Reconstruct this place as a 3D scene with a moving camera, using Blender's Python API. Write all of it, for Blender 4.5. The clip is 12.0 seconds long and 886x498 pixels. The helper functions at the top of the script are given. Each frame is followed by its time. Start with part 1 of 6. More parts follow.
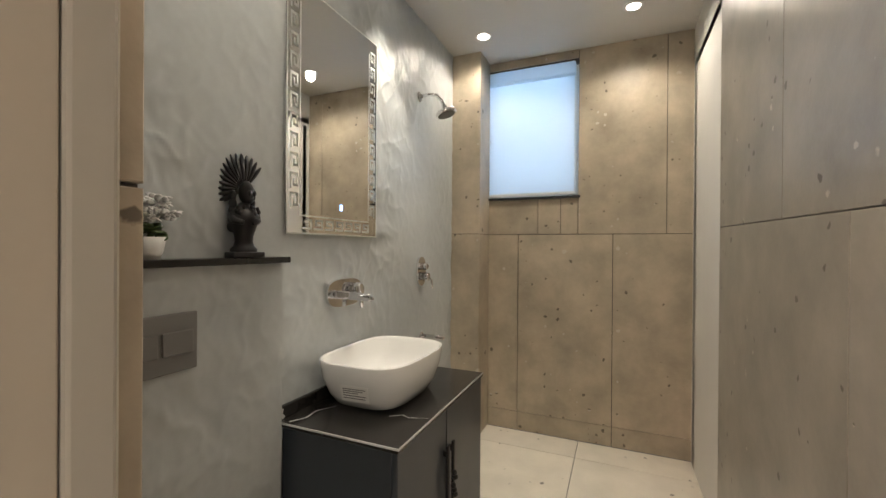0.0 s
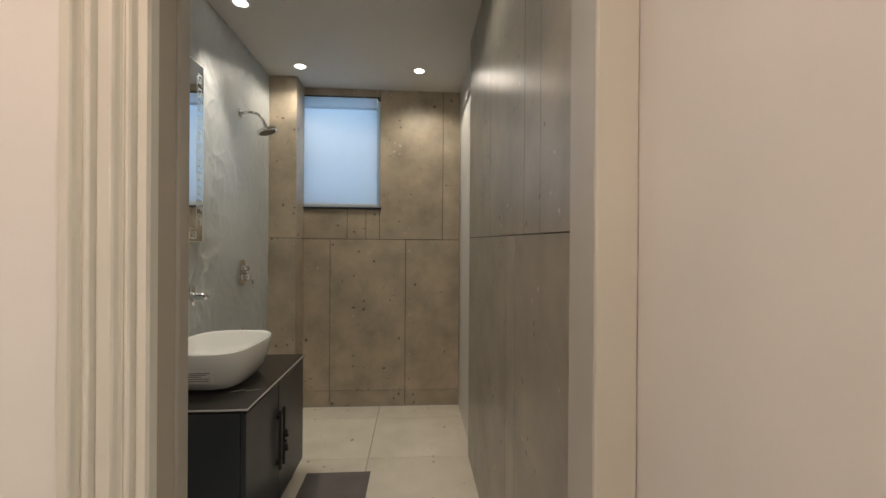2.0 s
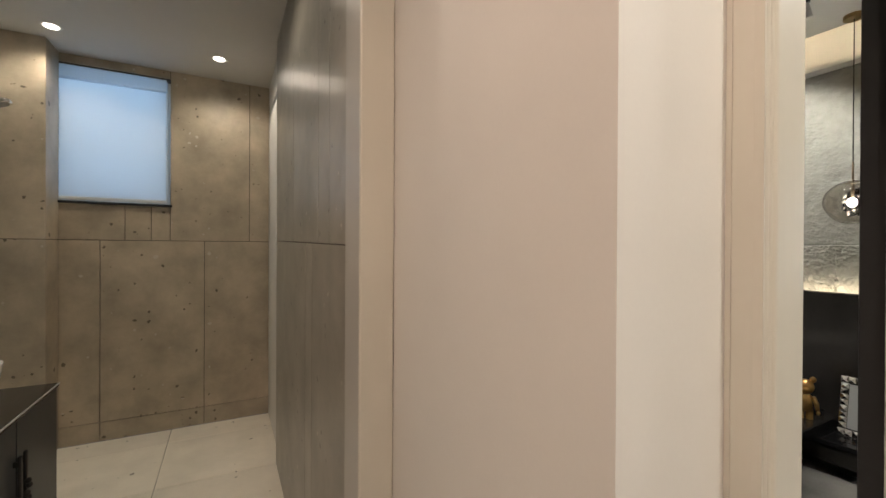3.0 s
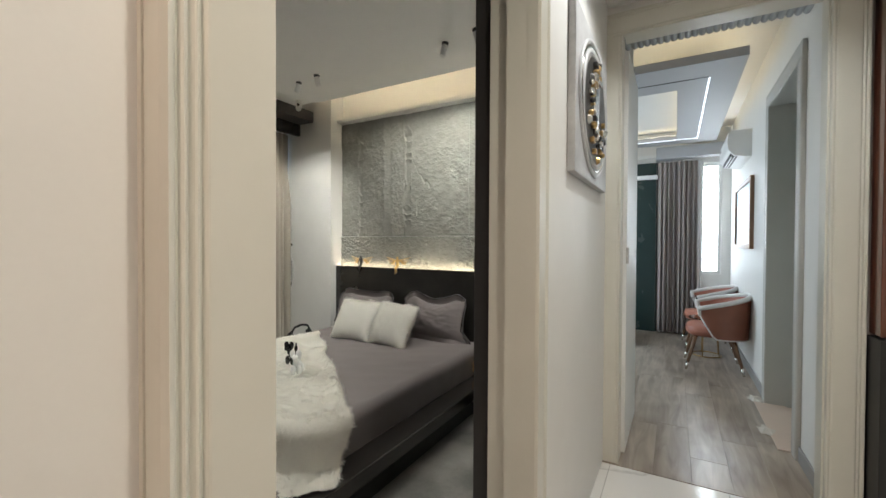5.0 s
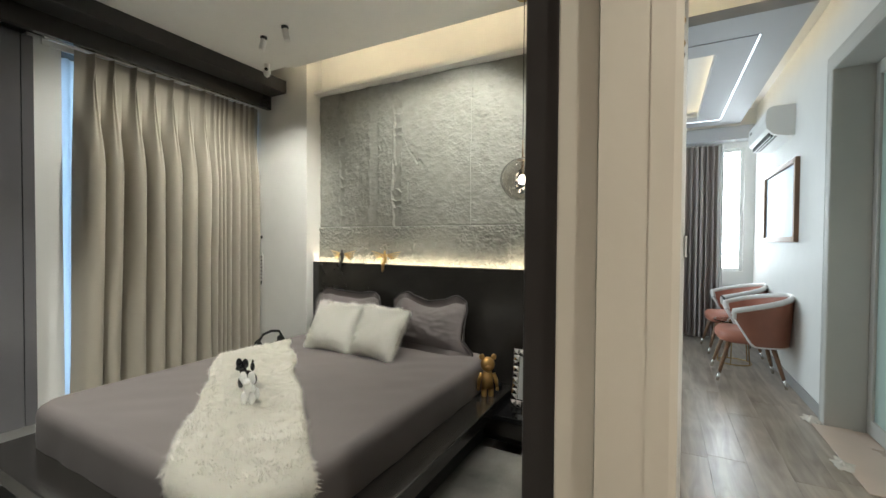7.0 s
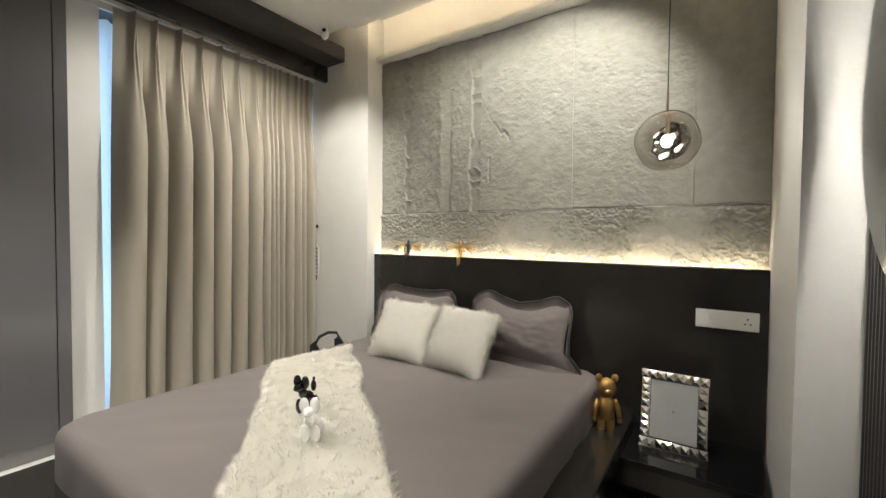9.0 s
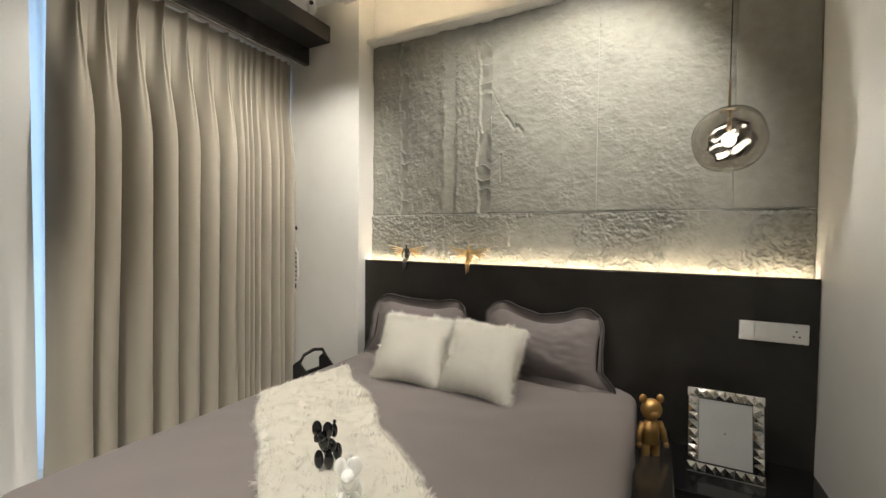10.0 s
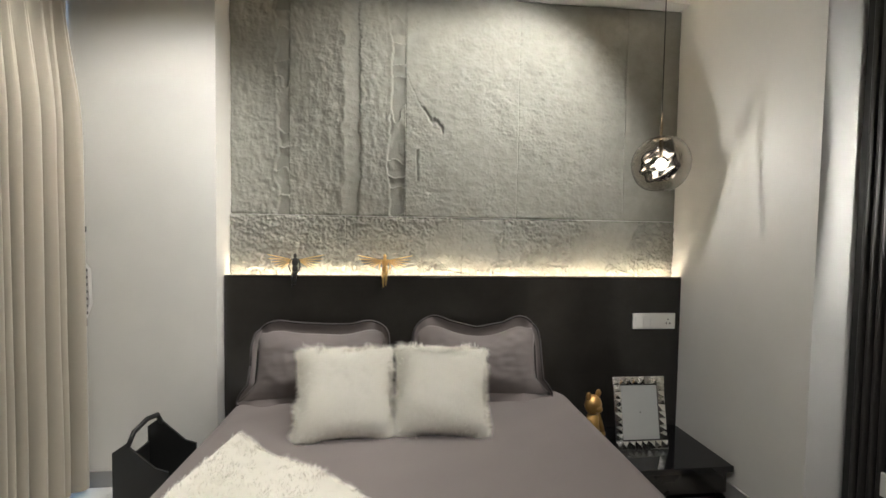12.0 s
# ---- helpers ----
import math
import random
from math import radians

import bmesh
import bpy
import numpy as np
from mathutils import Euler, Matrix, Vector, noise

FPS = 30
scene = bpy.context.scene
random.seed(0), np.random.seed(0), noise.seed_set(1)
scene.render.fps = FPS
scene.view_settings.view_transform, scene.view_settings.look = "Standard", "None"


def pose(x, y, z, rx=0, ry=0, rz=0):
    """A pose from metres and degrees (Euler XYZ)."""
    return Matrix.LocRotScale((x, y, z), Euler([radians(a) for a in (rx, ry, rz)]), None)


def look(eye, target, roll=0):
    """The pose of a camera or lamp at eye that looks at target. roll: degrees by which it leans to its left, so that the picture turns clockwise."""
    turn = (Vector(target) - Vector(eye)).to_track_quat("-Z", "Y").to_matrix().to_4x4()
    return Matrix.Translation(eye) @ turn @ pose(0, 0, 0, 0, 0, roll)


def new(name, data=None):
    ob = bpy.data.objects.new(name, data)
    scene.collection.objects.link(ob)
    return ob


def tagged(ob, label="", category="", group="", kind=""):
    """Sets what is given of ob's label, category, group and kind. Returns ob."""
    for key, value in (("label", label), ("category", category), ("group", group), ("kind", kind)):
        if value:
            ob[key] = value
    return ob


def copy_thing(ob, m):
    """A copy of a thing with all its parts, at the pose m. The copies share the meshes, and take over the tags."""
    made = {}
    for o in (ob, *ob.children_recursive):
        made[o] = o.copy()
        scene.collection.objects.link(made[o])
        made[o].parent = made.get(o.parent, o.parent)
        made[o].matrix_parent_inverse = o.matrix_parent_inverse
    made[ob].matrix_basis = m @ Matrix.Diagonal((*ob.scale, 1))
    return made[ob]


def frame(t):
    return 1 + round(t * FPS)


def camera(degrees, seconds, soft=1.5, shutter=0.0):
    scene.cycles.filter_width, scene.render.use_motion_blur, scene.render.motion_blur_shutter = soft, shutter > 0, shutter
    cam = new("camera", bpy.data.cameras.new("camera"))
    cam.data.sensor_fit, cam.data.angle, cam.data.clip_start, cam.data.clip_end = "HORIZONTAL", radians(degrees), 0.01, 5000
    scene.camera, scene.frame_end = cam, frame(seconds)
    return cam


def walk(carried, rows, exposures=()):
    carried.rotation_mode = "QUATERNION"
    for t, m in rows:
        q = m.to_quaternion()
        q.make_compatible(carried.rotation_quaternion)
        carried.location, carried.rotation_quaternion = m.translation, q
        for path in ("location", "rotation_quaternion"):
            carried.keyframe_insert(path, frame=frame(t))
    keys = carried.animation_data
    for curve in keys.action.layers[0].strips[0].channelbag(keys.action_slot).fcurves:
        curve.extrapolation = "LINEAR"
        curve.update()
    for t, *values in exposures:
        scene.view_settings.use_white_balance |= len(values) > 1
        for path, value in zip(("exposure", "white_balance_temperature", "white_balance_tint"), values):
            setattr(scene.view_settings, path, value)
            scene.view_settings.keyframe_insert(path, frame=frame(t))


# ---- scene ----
cam = camera(94.6, 12.0)
PATH = [
    (0, (-0.02, -0.048, 1.306), (-0.809, 1.789, 1.299), 0.4),
    (0.5, (-0.009, -0.156, 1.327), (-0.639, 1.743, 1.318), 0.4),
    (1, (-0.004, -0.299, 1.331), (-0.436, 1.653, 1.327), 0.5),
    (1.5, (-0.011, -0.462, 1.315), (-0.193, 1.529, 1.314), 0.4),
    (2, (0.023, -0.607, 1.33), (0.16, 1.388, 1.327), 0.4),
    (2.5, (0.066, -0.708, 1.351), (0.602, 1.218, 1.344), 0.2),
    (3, (0.09, -0.765, 1.365), (1.028, 1.001, 1.357), 0.3),
    (3.5, (0.136, -0.799, 1.352), (1.42, 0.733, 1.354), 0.2),
    (3.7, (0.160, -0.812, 1.349), (1.556, 0.621, 1.345), 0.2),
    (5.3, (0.546, -0.865, 1.308), (2.306, 0.083, 1.278), 0.3),
    (5.5, (0.606, -0.85, 1.297), (2.375, 0.083, 1.266), 0.3),
    (6, (0.746, -0.777, 1.276), (2.524, 0.14, 1.243), 0.3),
    (6.5, (0.874, -0.654, 1.277), (2.649, 0.266, 1.237), 0.3),
    (7, (0.98, -0.507, 1.27), (2.742, 0.438, 1.23), 0.4),
    (7.2, (1.022, -0.449, 1.272), (2.775, 0.515, 1.234), 0.4),
    (8.8, (1.317, -0.024, 1.212), (2.974, 1.095, 1.155), 0.5),
    (9, (1.332, 0.05, 1.21), (2.989, 1.169, 1.151), 0.5),
    (9.5, (1.369, 0.259, 1.222), (3.064, 1.318, 1.159), 0.4),
    (10, (1.399, 0.513, 1.241), (3.174, 1.433, 1.18), 0.6),
    (10.5, (1.411, 0.745, 1.243), (3.267, 1.486, 1.179), 0.5),
    (11, (1.434, 1.002, 1.245), (3.378, 1.472, 1.183), 0.7),
    (11.5, (1.52, 1.256, 1.269), (3.513, 1.4, 1.19), 0.8),
    (12, (1.568, 1.485, 1.306), (3.556, 1.284, 1.226), 0.9),
]
EXPOSURES = [(0, 0.18, 6450, 10), (1, -0.15, 6650, 11), (1.5, -0.28, 6600, 11), (2, -0.42, 6350, 9), (2.5, -0.5, 6400, 9), (3.5, -0.55, 6650, 11), (5.5, -0.57, 6200, 6), (7.2, -0.36, 6400, 5), (9, -0.15, 6650, 9), (10.5, -0.35, 6750, 10), (12, -0.3, 6400, 10)]
walk(cam, [(t, look(eye, target, roll)) for t, eye, target, roll in PATH], EXPOSURES)

# ---- world, sun and lamps ----
world = bpy.data.worlds.new("sky")
scene.world = world
world.use_nodes = True
wn = world.node_tree.nodes
sky = wn.new("ShaderNodeTexSky")
sky.sky_type, sky.sun_disc = "NISHITA", False
sky.sun_elevation, sky.sun_rotation = radians(48), radians(200)
world.node_tree.links.new(sky.outputs[0], wn["Background"].inputs[0])
wn["Background"].inputs[1].default_value = 0.12


def lamp(name, kind, m, energy, color, **extra):
    data = bpy.data.lights.new(name, kind)
    data.energy, data.color = energy, color
    for key, value in extra.items():
        if key == "size":
            data.size = value
        elif key == "size_y":
            data.shape, data.size_y = "RECTANGLE", value
        elif key == "radius":
            data.shadow_soft_size = value
        elif key == "cone":
            data.spot_size, data.spot_blend = radians(value), 0.6
        elif key == "angle":
            data.angle = radians(value)
    ob = new(name, data)
    ob.matrix_world = m
    return ob


WARM, NEUTRAL, DAY = (1.0, 0.78, 0.58), (1.0, 0.965, 0.895), (0.72, 0.86, 1.0)
lamp("sun", "SUN", look((0, 0, 0), (0.3, 0.75, -0.85)), 2.5, (1.0, 0.95, 0.88), angle=0.5)

# bathroom downlights; the one at (0.0, 1.1) is an added fill
for x, y, e in ((-0.826, 2.463, 15), (0.046, 2.468, 17), (-0.933, 1.691, 57), (-0.80, 0.85, 16), (0.0, 1.1, 11)):
    lamp("bath_downlight_lamp", "SPOT", look((x, y, 2.63), (x, y, 0)), e, (1.0, 0.88, 0.72), radius=0.035, cone=66 if y == 1.691 else 150)
# hall downlights
for x, y, e, c in ((-0.5, -0.9, 90, (1.0, 0.715, 0.56)), (0.9, -1.45, 85, (1.0, 0.91, 0.78)), (2.3, -1.0, 58, (1.0, 0.98, 0.95))):
    lamp("hall_downlight_lamp", "SPOT", look((x, y, 2.69), (x, y, 0)), e, c, radius=0.05, cone=150)
# bedroom spots, aimed at the stone and the curtain, and the pendant's bulb; the spot at (3.1, 1.45) is an added stone
# fill without a fixture
for x, y, tx, ty, tz, e, c in ((3.056, 2.135, 3.76, 2.85, 1.15, 40, 80), (3.023, 1.872, 2.80, 3.05, 0.9, 92, 112), (3.065, 0.611, 3.9, 0.95, 1.75, 110, 96), (3.0, 0.335, 2.5, 1.35, 0.4, 30, 100), (3.1, 1.45, 3.9, 1.55, 1.6, 24, 112)):
    lamp("bedroom_spot_lamp", "SPOT", look((x, y, 2.64), (tx, ty, tz)), e, NEUTRAL, radius=0.03, cone=c)
# downlights out of view; (1.4, 2.2) is assumed, to brighten the bed foot
for x, y, tx, ty, e, c in ((1.5, 0.9, 1.8, 1.1, 105, 112), (1.4, 2.2, 1.65, 1.85, 230, 84)):
    lamp("bedroom_downlight_lamp", "SPOT", look((x, y, 2.73), (tx, ty, 0)), e, NEUTRAL, radius=0.05, cone=c)
lamp("pendant_bulb_lamp", "POINT", pose(3.393, 0.25, 1.646), 6.5, NEUTRAL, radius=0.005)
# daylight standing in the window openings
lamp("bath_window_light", "AREA", look((-0.615, 3.03, 2.13), (-0.615, 0, 1.7)), 6.5, (0.62, 0.82, 1.0), size=0.62, size_y=0.86)
lamp("bedroom_window_light", "AREA", look((2.95, 3.52, 1.3), (2.95, 0, 1.3)), 60, (0.45, 0.70, 1.0), size=1.7, size_y=2.3)
lamp("living_window_light", "AREA", look((7.65, -1.28, 1.7), (0, -1.28, 1.2)), 34, (0.85, 0.93, 1.0), size=0.3, size_y=1.6)
lamp("living_glass_light", "AREA", look((6.0, 1.42, 1.6), (6.0, -2, 1.0)), 80, (0.80, 0.91, 1.0), size=2.0, size_y=2.0)

# ---- materials ----
def nodes_of(name):
    m = bpy.data.materials.new(name)
    m.use_nodes = True
    nt = m.node_tree
    return m, nt, nt.nodes["Principled BSDF"]


def surface(name, base, rough=0.5, metal=0.0, var=0.12, scale=6.0, fine=60.0, bump=0.05, depth=0.004, coat=0.0, stretch=(1, 1, 1), sheen=0.0, rough_var=0.08):
    """A plain surface with variation at two scales and a fine relief."""
    m, nt, b = nodes_of(name)
    n, l = nt.nodes, nt.links
    tc, mp = n.new("ShaderNodeTexCoord"), n.new("ShaderNodeMapping")
    mp.inputs["Scale"].default_value = stretch
    l.new(tc.outputs["Object"], mp.inputs["Vector"])
    big, small = n.new("ShaderNodeTexNoise"), n.new("ShaderNodeTexNoise")
    big.inputs["Scale"].default_value, big.inputs["Detail"].default_value = scale, 5
    small.inputs["Scale"].default_value, small.inputs["Detail"].default_value = fine, 4
    for t in (big, small):
        l.new(mp.outputs[0], t.inputs["Vector"])
    add = n.new("ShaderNodeMath")
    add.operation = "MULTIPLY_ADD"
    add.inputs[1].default_value = 0.35
    l.new(small.outputs[0], add.inputs[0])
    l.new(big.outputs[0], add.inputs[2])
    ramp = n.new("ShaderNodeMapRange")
    ramp.inputs["From Min"].default_value, ramp.inputs["From Max"].default_value = 0.35, 1.0
    ramp.inputs["To Min"].default_value, ramp.inputs["To Max"].default_value = 1 - var, 1 + var
    l.new(add.outputs[0], ramp.inputs[0])
    mul = n.new("ShaderNodeVectorMath")
    mul.operation = "SCALE"
    mul.inputs[0].default_value = base
    l.new(ramp.outputs[0], mul.inputs["Scale"])
    l.new(mul.outputs[0], b.inputs["Base Color"])
    rr = n.new("ShaderNodeMapRange")
    rr.inputs["To Min"].default_value, rr.inputs["To Max"].default_value = max(0.02, rough - rough_var), min(1, rough + rough_var)
    l.new(big.outputs[0], rr.inputs[0])
    l.new(rr.outputs[0], b.inputs["Roughness"])
    b.inputs["Metallic"].default_value = metal
    b.inputs["Coat Weight"].default_value = coat
    b.inputs["Coat Roughness"].default_value = 0.08
    b.inputs["Sheen Weight"].default_value = sheen
    if bump:
        bp = n.new("ShaderNodeBump")
        bp.inputs["Strength"].default_value, bp.inputs["Distance"].default_value = bump, depth
        l.new(add.outputs[0], bp.inputs["Height"])
        l.new(bp.outputs[0], b.inputs["Normal"])
    return m


def glow(name, color, strength):
    m, nt, b = nodes_of(name)
    b.inputs["Base Color"].default_value = (0.8, 0.8, 0.8, 1)
    b.inputs["Emission Color"].default_value = (*color, 1)
    b.inputs["Emission Strength"].default_value = strength
    return m


def clear(name, color=(1, 1, 1), rough=0.0, ior=1.45):
    m, nt, b = nodes_of(name)
    b.inputs["Base Color"].default_value = (*color, 1)
    b.inputs["Roughness"].default_value = rough
    b.inputs["Transmission Weight"].default_value = 1.0
    b.inputs["IOR"].default_value = ior
    return m


def pitted_stone(name, base, dark, pits, rough=0.42, density=7.0, per_piece=0.1):
    """Honed cast stone: cloudy tone, dark pits and pale chips, a tone of its own for each slab."""
    m, nt, b = nodes_of(name)
    n, l = nt.nodes, nt.links
    geo, info = n.new("ShaderNodeNewGeometry"), n.new("ShaderNodeObjectInfo")
    pos = geo.outputs["Position"]
    cloud, grain = n.new("ShaderNodeTexNoise"), n.new("ShaderNodeTexNoise")
    cloud.inputs["Scale"].default_value, cloud.inputs["Detail"].default_value = 3.8, 10
    cloud.inputs["Roughness"].default_value = 0.62
    cloud.inputs["Distortion"].default_value = 0.1
    grain.inputs["Scale"].default_value, grain.inputs["Detail"].default_value = 70, 3
    streak, smap = n.new("ShaderNodeTexNoise"), n.new("ShaderNodeMapping")
    smap.inputs["Scale"].default_value = (3.5, 3.5, 0.8)
    streak.inputs["Scale"].default_value = 1.6
    l.new(pos, smap.inputs[0]), l.new(smap.outputs[0], streak.inputs["Vector"])
    for t in (cloud, grain):
        l.new(pos, t.inputs["Vector"])
    mix = n.new("ShaderNodeMix")
    mix.data_type = "RGBA"
    mix.inputs["A"].default_value, mix.inputs["B"].default_value = (*dark, 1), (*base, 1)
    fac = n.new("ShaderNodeMath")
    fac.operation = "MULTIPLY_ADD"
    fac.inputs[1].default_value = 0.35
    l.new(streak.outputs[0], fac.inputs[0])
    half = n.new("ShaderNodeMath")
    half.operation = "MULTIPLY_ADD"
    half.inputs[1].default_value, half.inputs[2].default_value = 1.7, -0.40
    l.new(cloud.outputs[0], half.inputs[0])
    l.new(half.outputs[0], fac.inputs[2])
    l.new(fac.outputs[0], mix.inputs["Factor"])
    tone = n.new("ShaderNodeMapRange")
    tone.inputs["To Min"].default_value, tone.inputs["To Max"].default_value = 1 - per_piece, 1 + per_piece
    l.new(info.outputs["Random"], tone.inputs[0])
    sc = n.new("ShaderNodeVectorMath")
    sc.operation = "SCALE"
    l.new(mix.outputs["Result"], sc.inputs[0]), l.new(tone.outputs[0], sc.inputs["Scale"])
    # pits and pale chips at two sizes, each cell with its own radius; most cells stay empty
    warp = n.new("ShaderNodeTexNoise")
    warp.inputs["Scale"].default_value, warp.inputs["Detail"].default_value = 34, 4
    l.new(pos, warp.inputs["Vector"])
    wv = n.new("ShaderNodeVectorMath")
    wv.operation = "MULTIPLY_ADD"
    wv.inputs[1].default_value = (0.032, 0.032, 0.032)
    l.new(warp.outputs["Color"], wv.inputs[0]), l.new(pos, wv.inputs[2])
    area = n.new("ShaderNodeTexNoise")
    area.inputs["Scale"].default_value = 3.4
    l.new(pos, area.inputs["Vector"])

    def pit_layer(scale, radius, empty):
        vor, sep = n.new("ShaderNodeTexVoronoi"), n.new("ShaderNodeSeparateColor")
        vor.inputs["Scale"].default_value = scale
        l.new(wv.outputs[0], vor.inputs["Vector"]), l.new(vor.outputs["Color"], sep.inputs[0])
        keep = n.new("ShaderNodeMapRange")
        keep.inputs["From Min"].default_value, keep.inputs["From Max"].default_value = empty, 1.12
        keep.inputs["To Min"].default_value, keep.inputs["To Max"].default_value = 0.0, radius
        mixed = n.new("ShaderNodeMath")
        mixed.operation = "MULTIPLY_ADD"
        mixed.inputs[1].default_value = 0.75
        spread = n.new("ShaderNodeMath")
        spread.operation = "MULTIPLY"
        spread.inputs[1].default_value = 0.75
        l.new(area.outputs[0], spread.inputs[0]), l.new(sep.outputs[0], mixed.inputs[0]), l.new(spread.outputs[0], mixed.inputs[2])
        l.new(mixed.outputs[0], keep.inputs[0])
        gap = n.new("ShaderNodeMath")
        gap.operation = "SUBTRACT"
        l.new(keep.outputs[0], gap.inputs[0]), l.new(vor.outputs["Distance"], gap.inputs[1])
        soft = n.new("ShaderNodeMapRange")
        soft.inputs["From Min"].default_value, soft.inputs["From Max"].default_value = 0.0, radius * 0.22
        l.new(gap.outputs[0], soft.inputs[0])
        return soft.outputs[0], sep.outputs[1]

    big_pit, big_hue = pit_layer(density, pits * 1.25, 0.88)
    small_pit, small_hue = pit_layer(density * 2.6, pits * 1.9, 0.86)
    both = n.new("ShaderNodeMath")
    both.operation = "MAXIMUM"
    l.new(big_pit, both.inputs[0]), l.new(small_pit, both.inputs[1])
    chip = n.new("ShaderNodeMix")
    chip.data_type = "RGBA"
    chip.inputs["A"].default_value, chip.inputs["B"].default_value = (0.035, 0.028, 0.02, 1), (0.60, 0.56, 0.49, 1)
    pale = n.new("ShaderNodeMath")
    pale.operation = "GREATER_THAN"
    pale.inputs[1].default_value = 0.74
    l.new(big_hue, pale.inputs[0]), l.new(pale.outputs[0], chip.inputs["Factor"])
    soft = n.new("ShaderNodeMath")
    soft.operation = "MULTIPLY"
    soft.inputs[1].default_value = 0.72
    l.new(both.outputs[0], soft.inputs[0])
    fin = n.new("ShaderNodeMix")
    fin.data_type = "RGBA"
    l.new(soft.outputs[0], fin.inputs["Factor"]), l.new(sc.outputs[0], fin.inputs["A"]), l.new(chip.outputs["Result"], fin.inputs["B"])
    l.new(fin.outputs["Result"], b.inputs["Base Color"])
    b.inputs["Roughness"].default_value = rough
    bp = n.new("ShaderNodeBump")
    bp.inputs["Strength"].default_value, bp.inputs["Distance"].default_value = 0.14, 0.003
    hm = n.new("ShaderNodeMath")
    hm.operation = "MULTIPLY_ADD"
    hm.inputs[1].default_value = -0.8
    l.new(both.outputs[0], hm.inputs[0]), l.new(grain.outputs[0], hm.inputs[2])
    l.new(hm.outputs[0], bp.inputs["Height"]), l.new(bp.outputs[0], b.inputs["Normal"])
    return m


def veined(name, base, vein, amount=0.03, scale=2.2, rough=0.12):
    """Polished stone with thin wandering veins."""
    m, nt, b = nodes_of(name)
    n, l = nt.nodes, nt.links
    geo = n.new("ShaderNodeNewGeometry")
    t = n.new("ShaderNodeTexNoise")
    t.inputs["Scale"].default_value, t.inputs["Detail"].default_value, t.inputs["Distortion"].default_value = scale, 7, 1.2
    l.new(geo.outputs["Position"], t.inputs["Vector"])
    d = n.new("ShaderNodeMath")
    d.operation = "SUBTRACT"
    d.inputs[1].default_value = 0.5
    a = n.new("ShaderNodeMath")
    a.operation = "ABSOLUTE"
    r = n.new("ShaderNodeMapRange")
    r.inputs["From Min"].default_value, r.inputs["From Max"].default_value = 0.0, amount
    r.inputs["To Min"].default_value, r.inputs["To Max"].default_value = 1, 0
    l.new(t.outputs[0], d.inputs[0]), l.new(d.outputs[0], a.inputs[0]), l.new(a.outputs[0], r.inputs[0])
    mix = n.new("ShaderNodeMix")
    mix.data_type = "RGBA"
    mix.inputs["A"].default_value, mix.inputs["B"].default_value = (*base, 1), (*vein, 1)
    l.new(r.outputs[0], mix.inputs["Factor"]), l.new(mix.outputs["Result"], b.inputs["Base Color"])
    b.inputs["Roughness"].default_value = rough
    return m


def planks(name, a, c, rough=0.38):
    """Greyed laminate boards, grain along x, each board a tone of its own."""
    m, nt, b = nodes_of(name)
    n, l = nt.nodes, nt.links
    geo, info = n.new("ShaderNodeNewGeometry"), n.new("ShaderNodeObjectInfo")
    mp, off = n.new("ShaderNodeMapping"), n.new("ShaderNodeVectorMath")
    off.operation = "MULTIPLY_ADD"
    off.inputs[1].default_value = (0, 7, 13)
    l.new(info.outputs["Random"], off.inputs[0]), l.new(geo.outputs["Position"], off.inputs[2])
    mp.inputs["Scale"].default_value = (1.3, 10, 10)
    l.new(off.outputs[0], mp.inputs[0])
    t, t2 = n.new("ShaderNodeTexNoise"), n.new("ShaderNodeTexNoise")
    t.inputs["Scale"].default_value, t.inputs["Detail"].default_value, t.inputs["Distortion"].default_value = 1.5, 8, 0.8
    t2.inputs["Scale"].default_value = 2.4
    l.new(mp.outputs[0], t.inputs["Vector"]), l.new(off.outputs[0], t2.inputs["Vector"])
    av = n.new("ShaderNodeMath")
    av.operation = "MULTIPLY_ADD"
    av.inputs[1].default_value = 0.7
    l.new(t2.outputs[0], av.inputs[0]), l.new(t.outputs[0], av.inputs[2])
    r = n.new("ShaderNodeMapRange")
    r.inputs["From Min"].default_value, r.inputs["From Max"].default_value = 0.55, 1.15
    l.new(av.outputs[0], r.inputs[0])
    mix = n.new("ShaderNodeMix")
    mix.data_type = "RGBA"
    mix.inputs["A"].default_value, mix.inputs["B"].default_value = (*a, 1), (*c, 1)
    l.new(r.outputs[0], mix.inputs["Factor"]), l.new(mix.outputs["Result"], b.inputs["Base Color"])
    b.inputs["Roughness"].default_value = rough
    bp = n.new("ShaderNodeBump")
    bp.inputs["Strength"].default_value, bp.inputs["Distance"].default_value = 0.15, 0.001
    l.new(t.outputs[0], bp.inputs["Height"]), l.new(bp.outputs[0], b.inputs["Normal"])
    return m


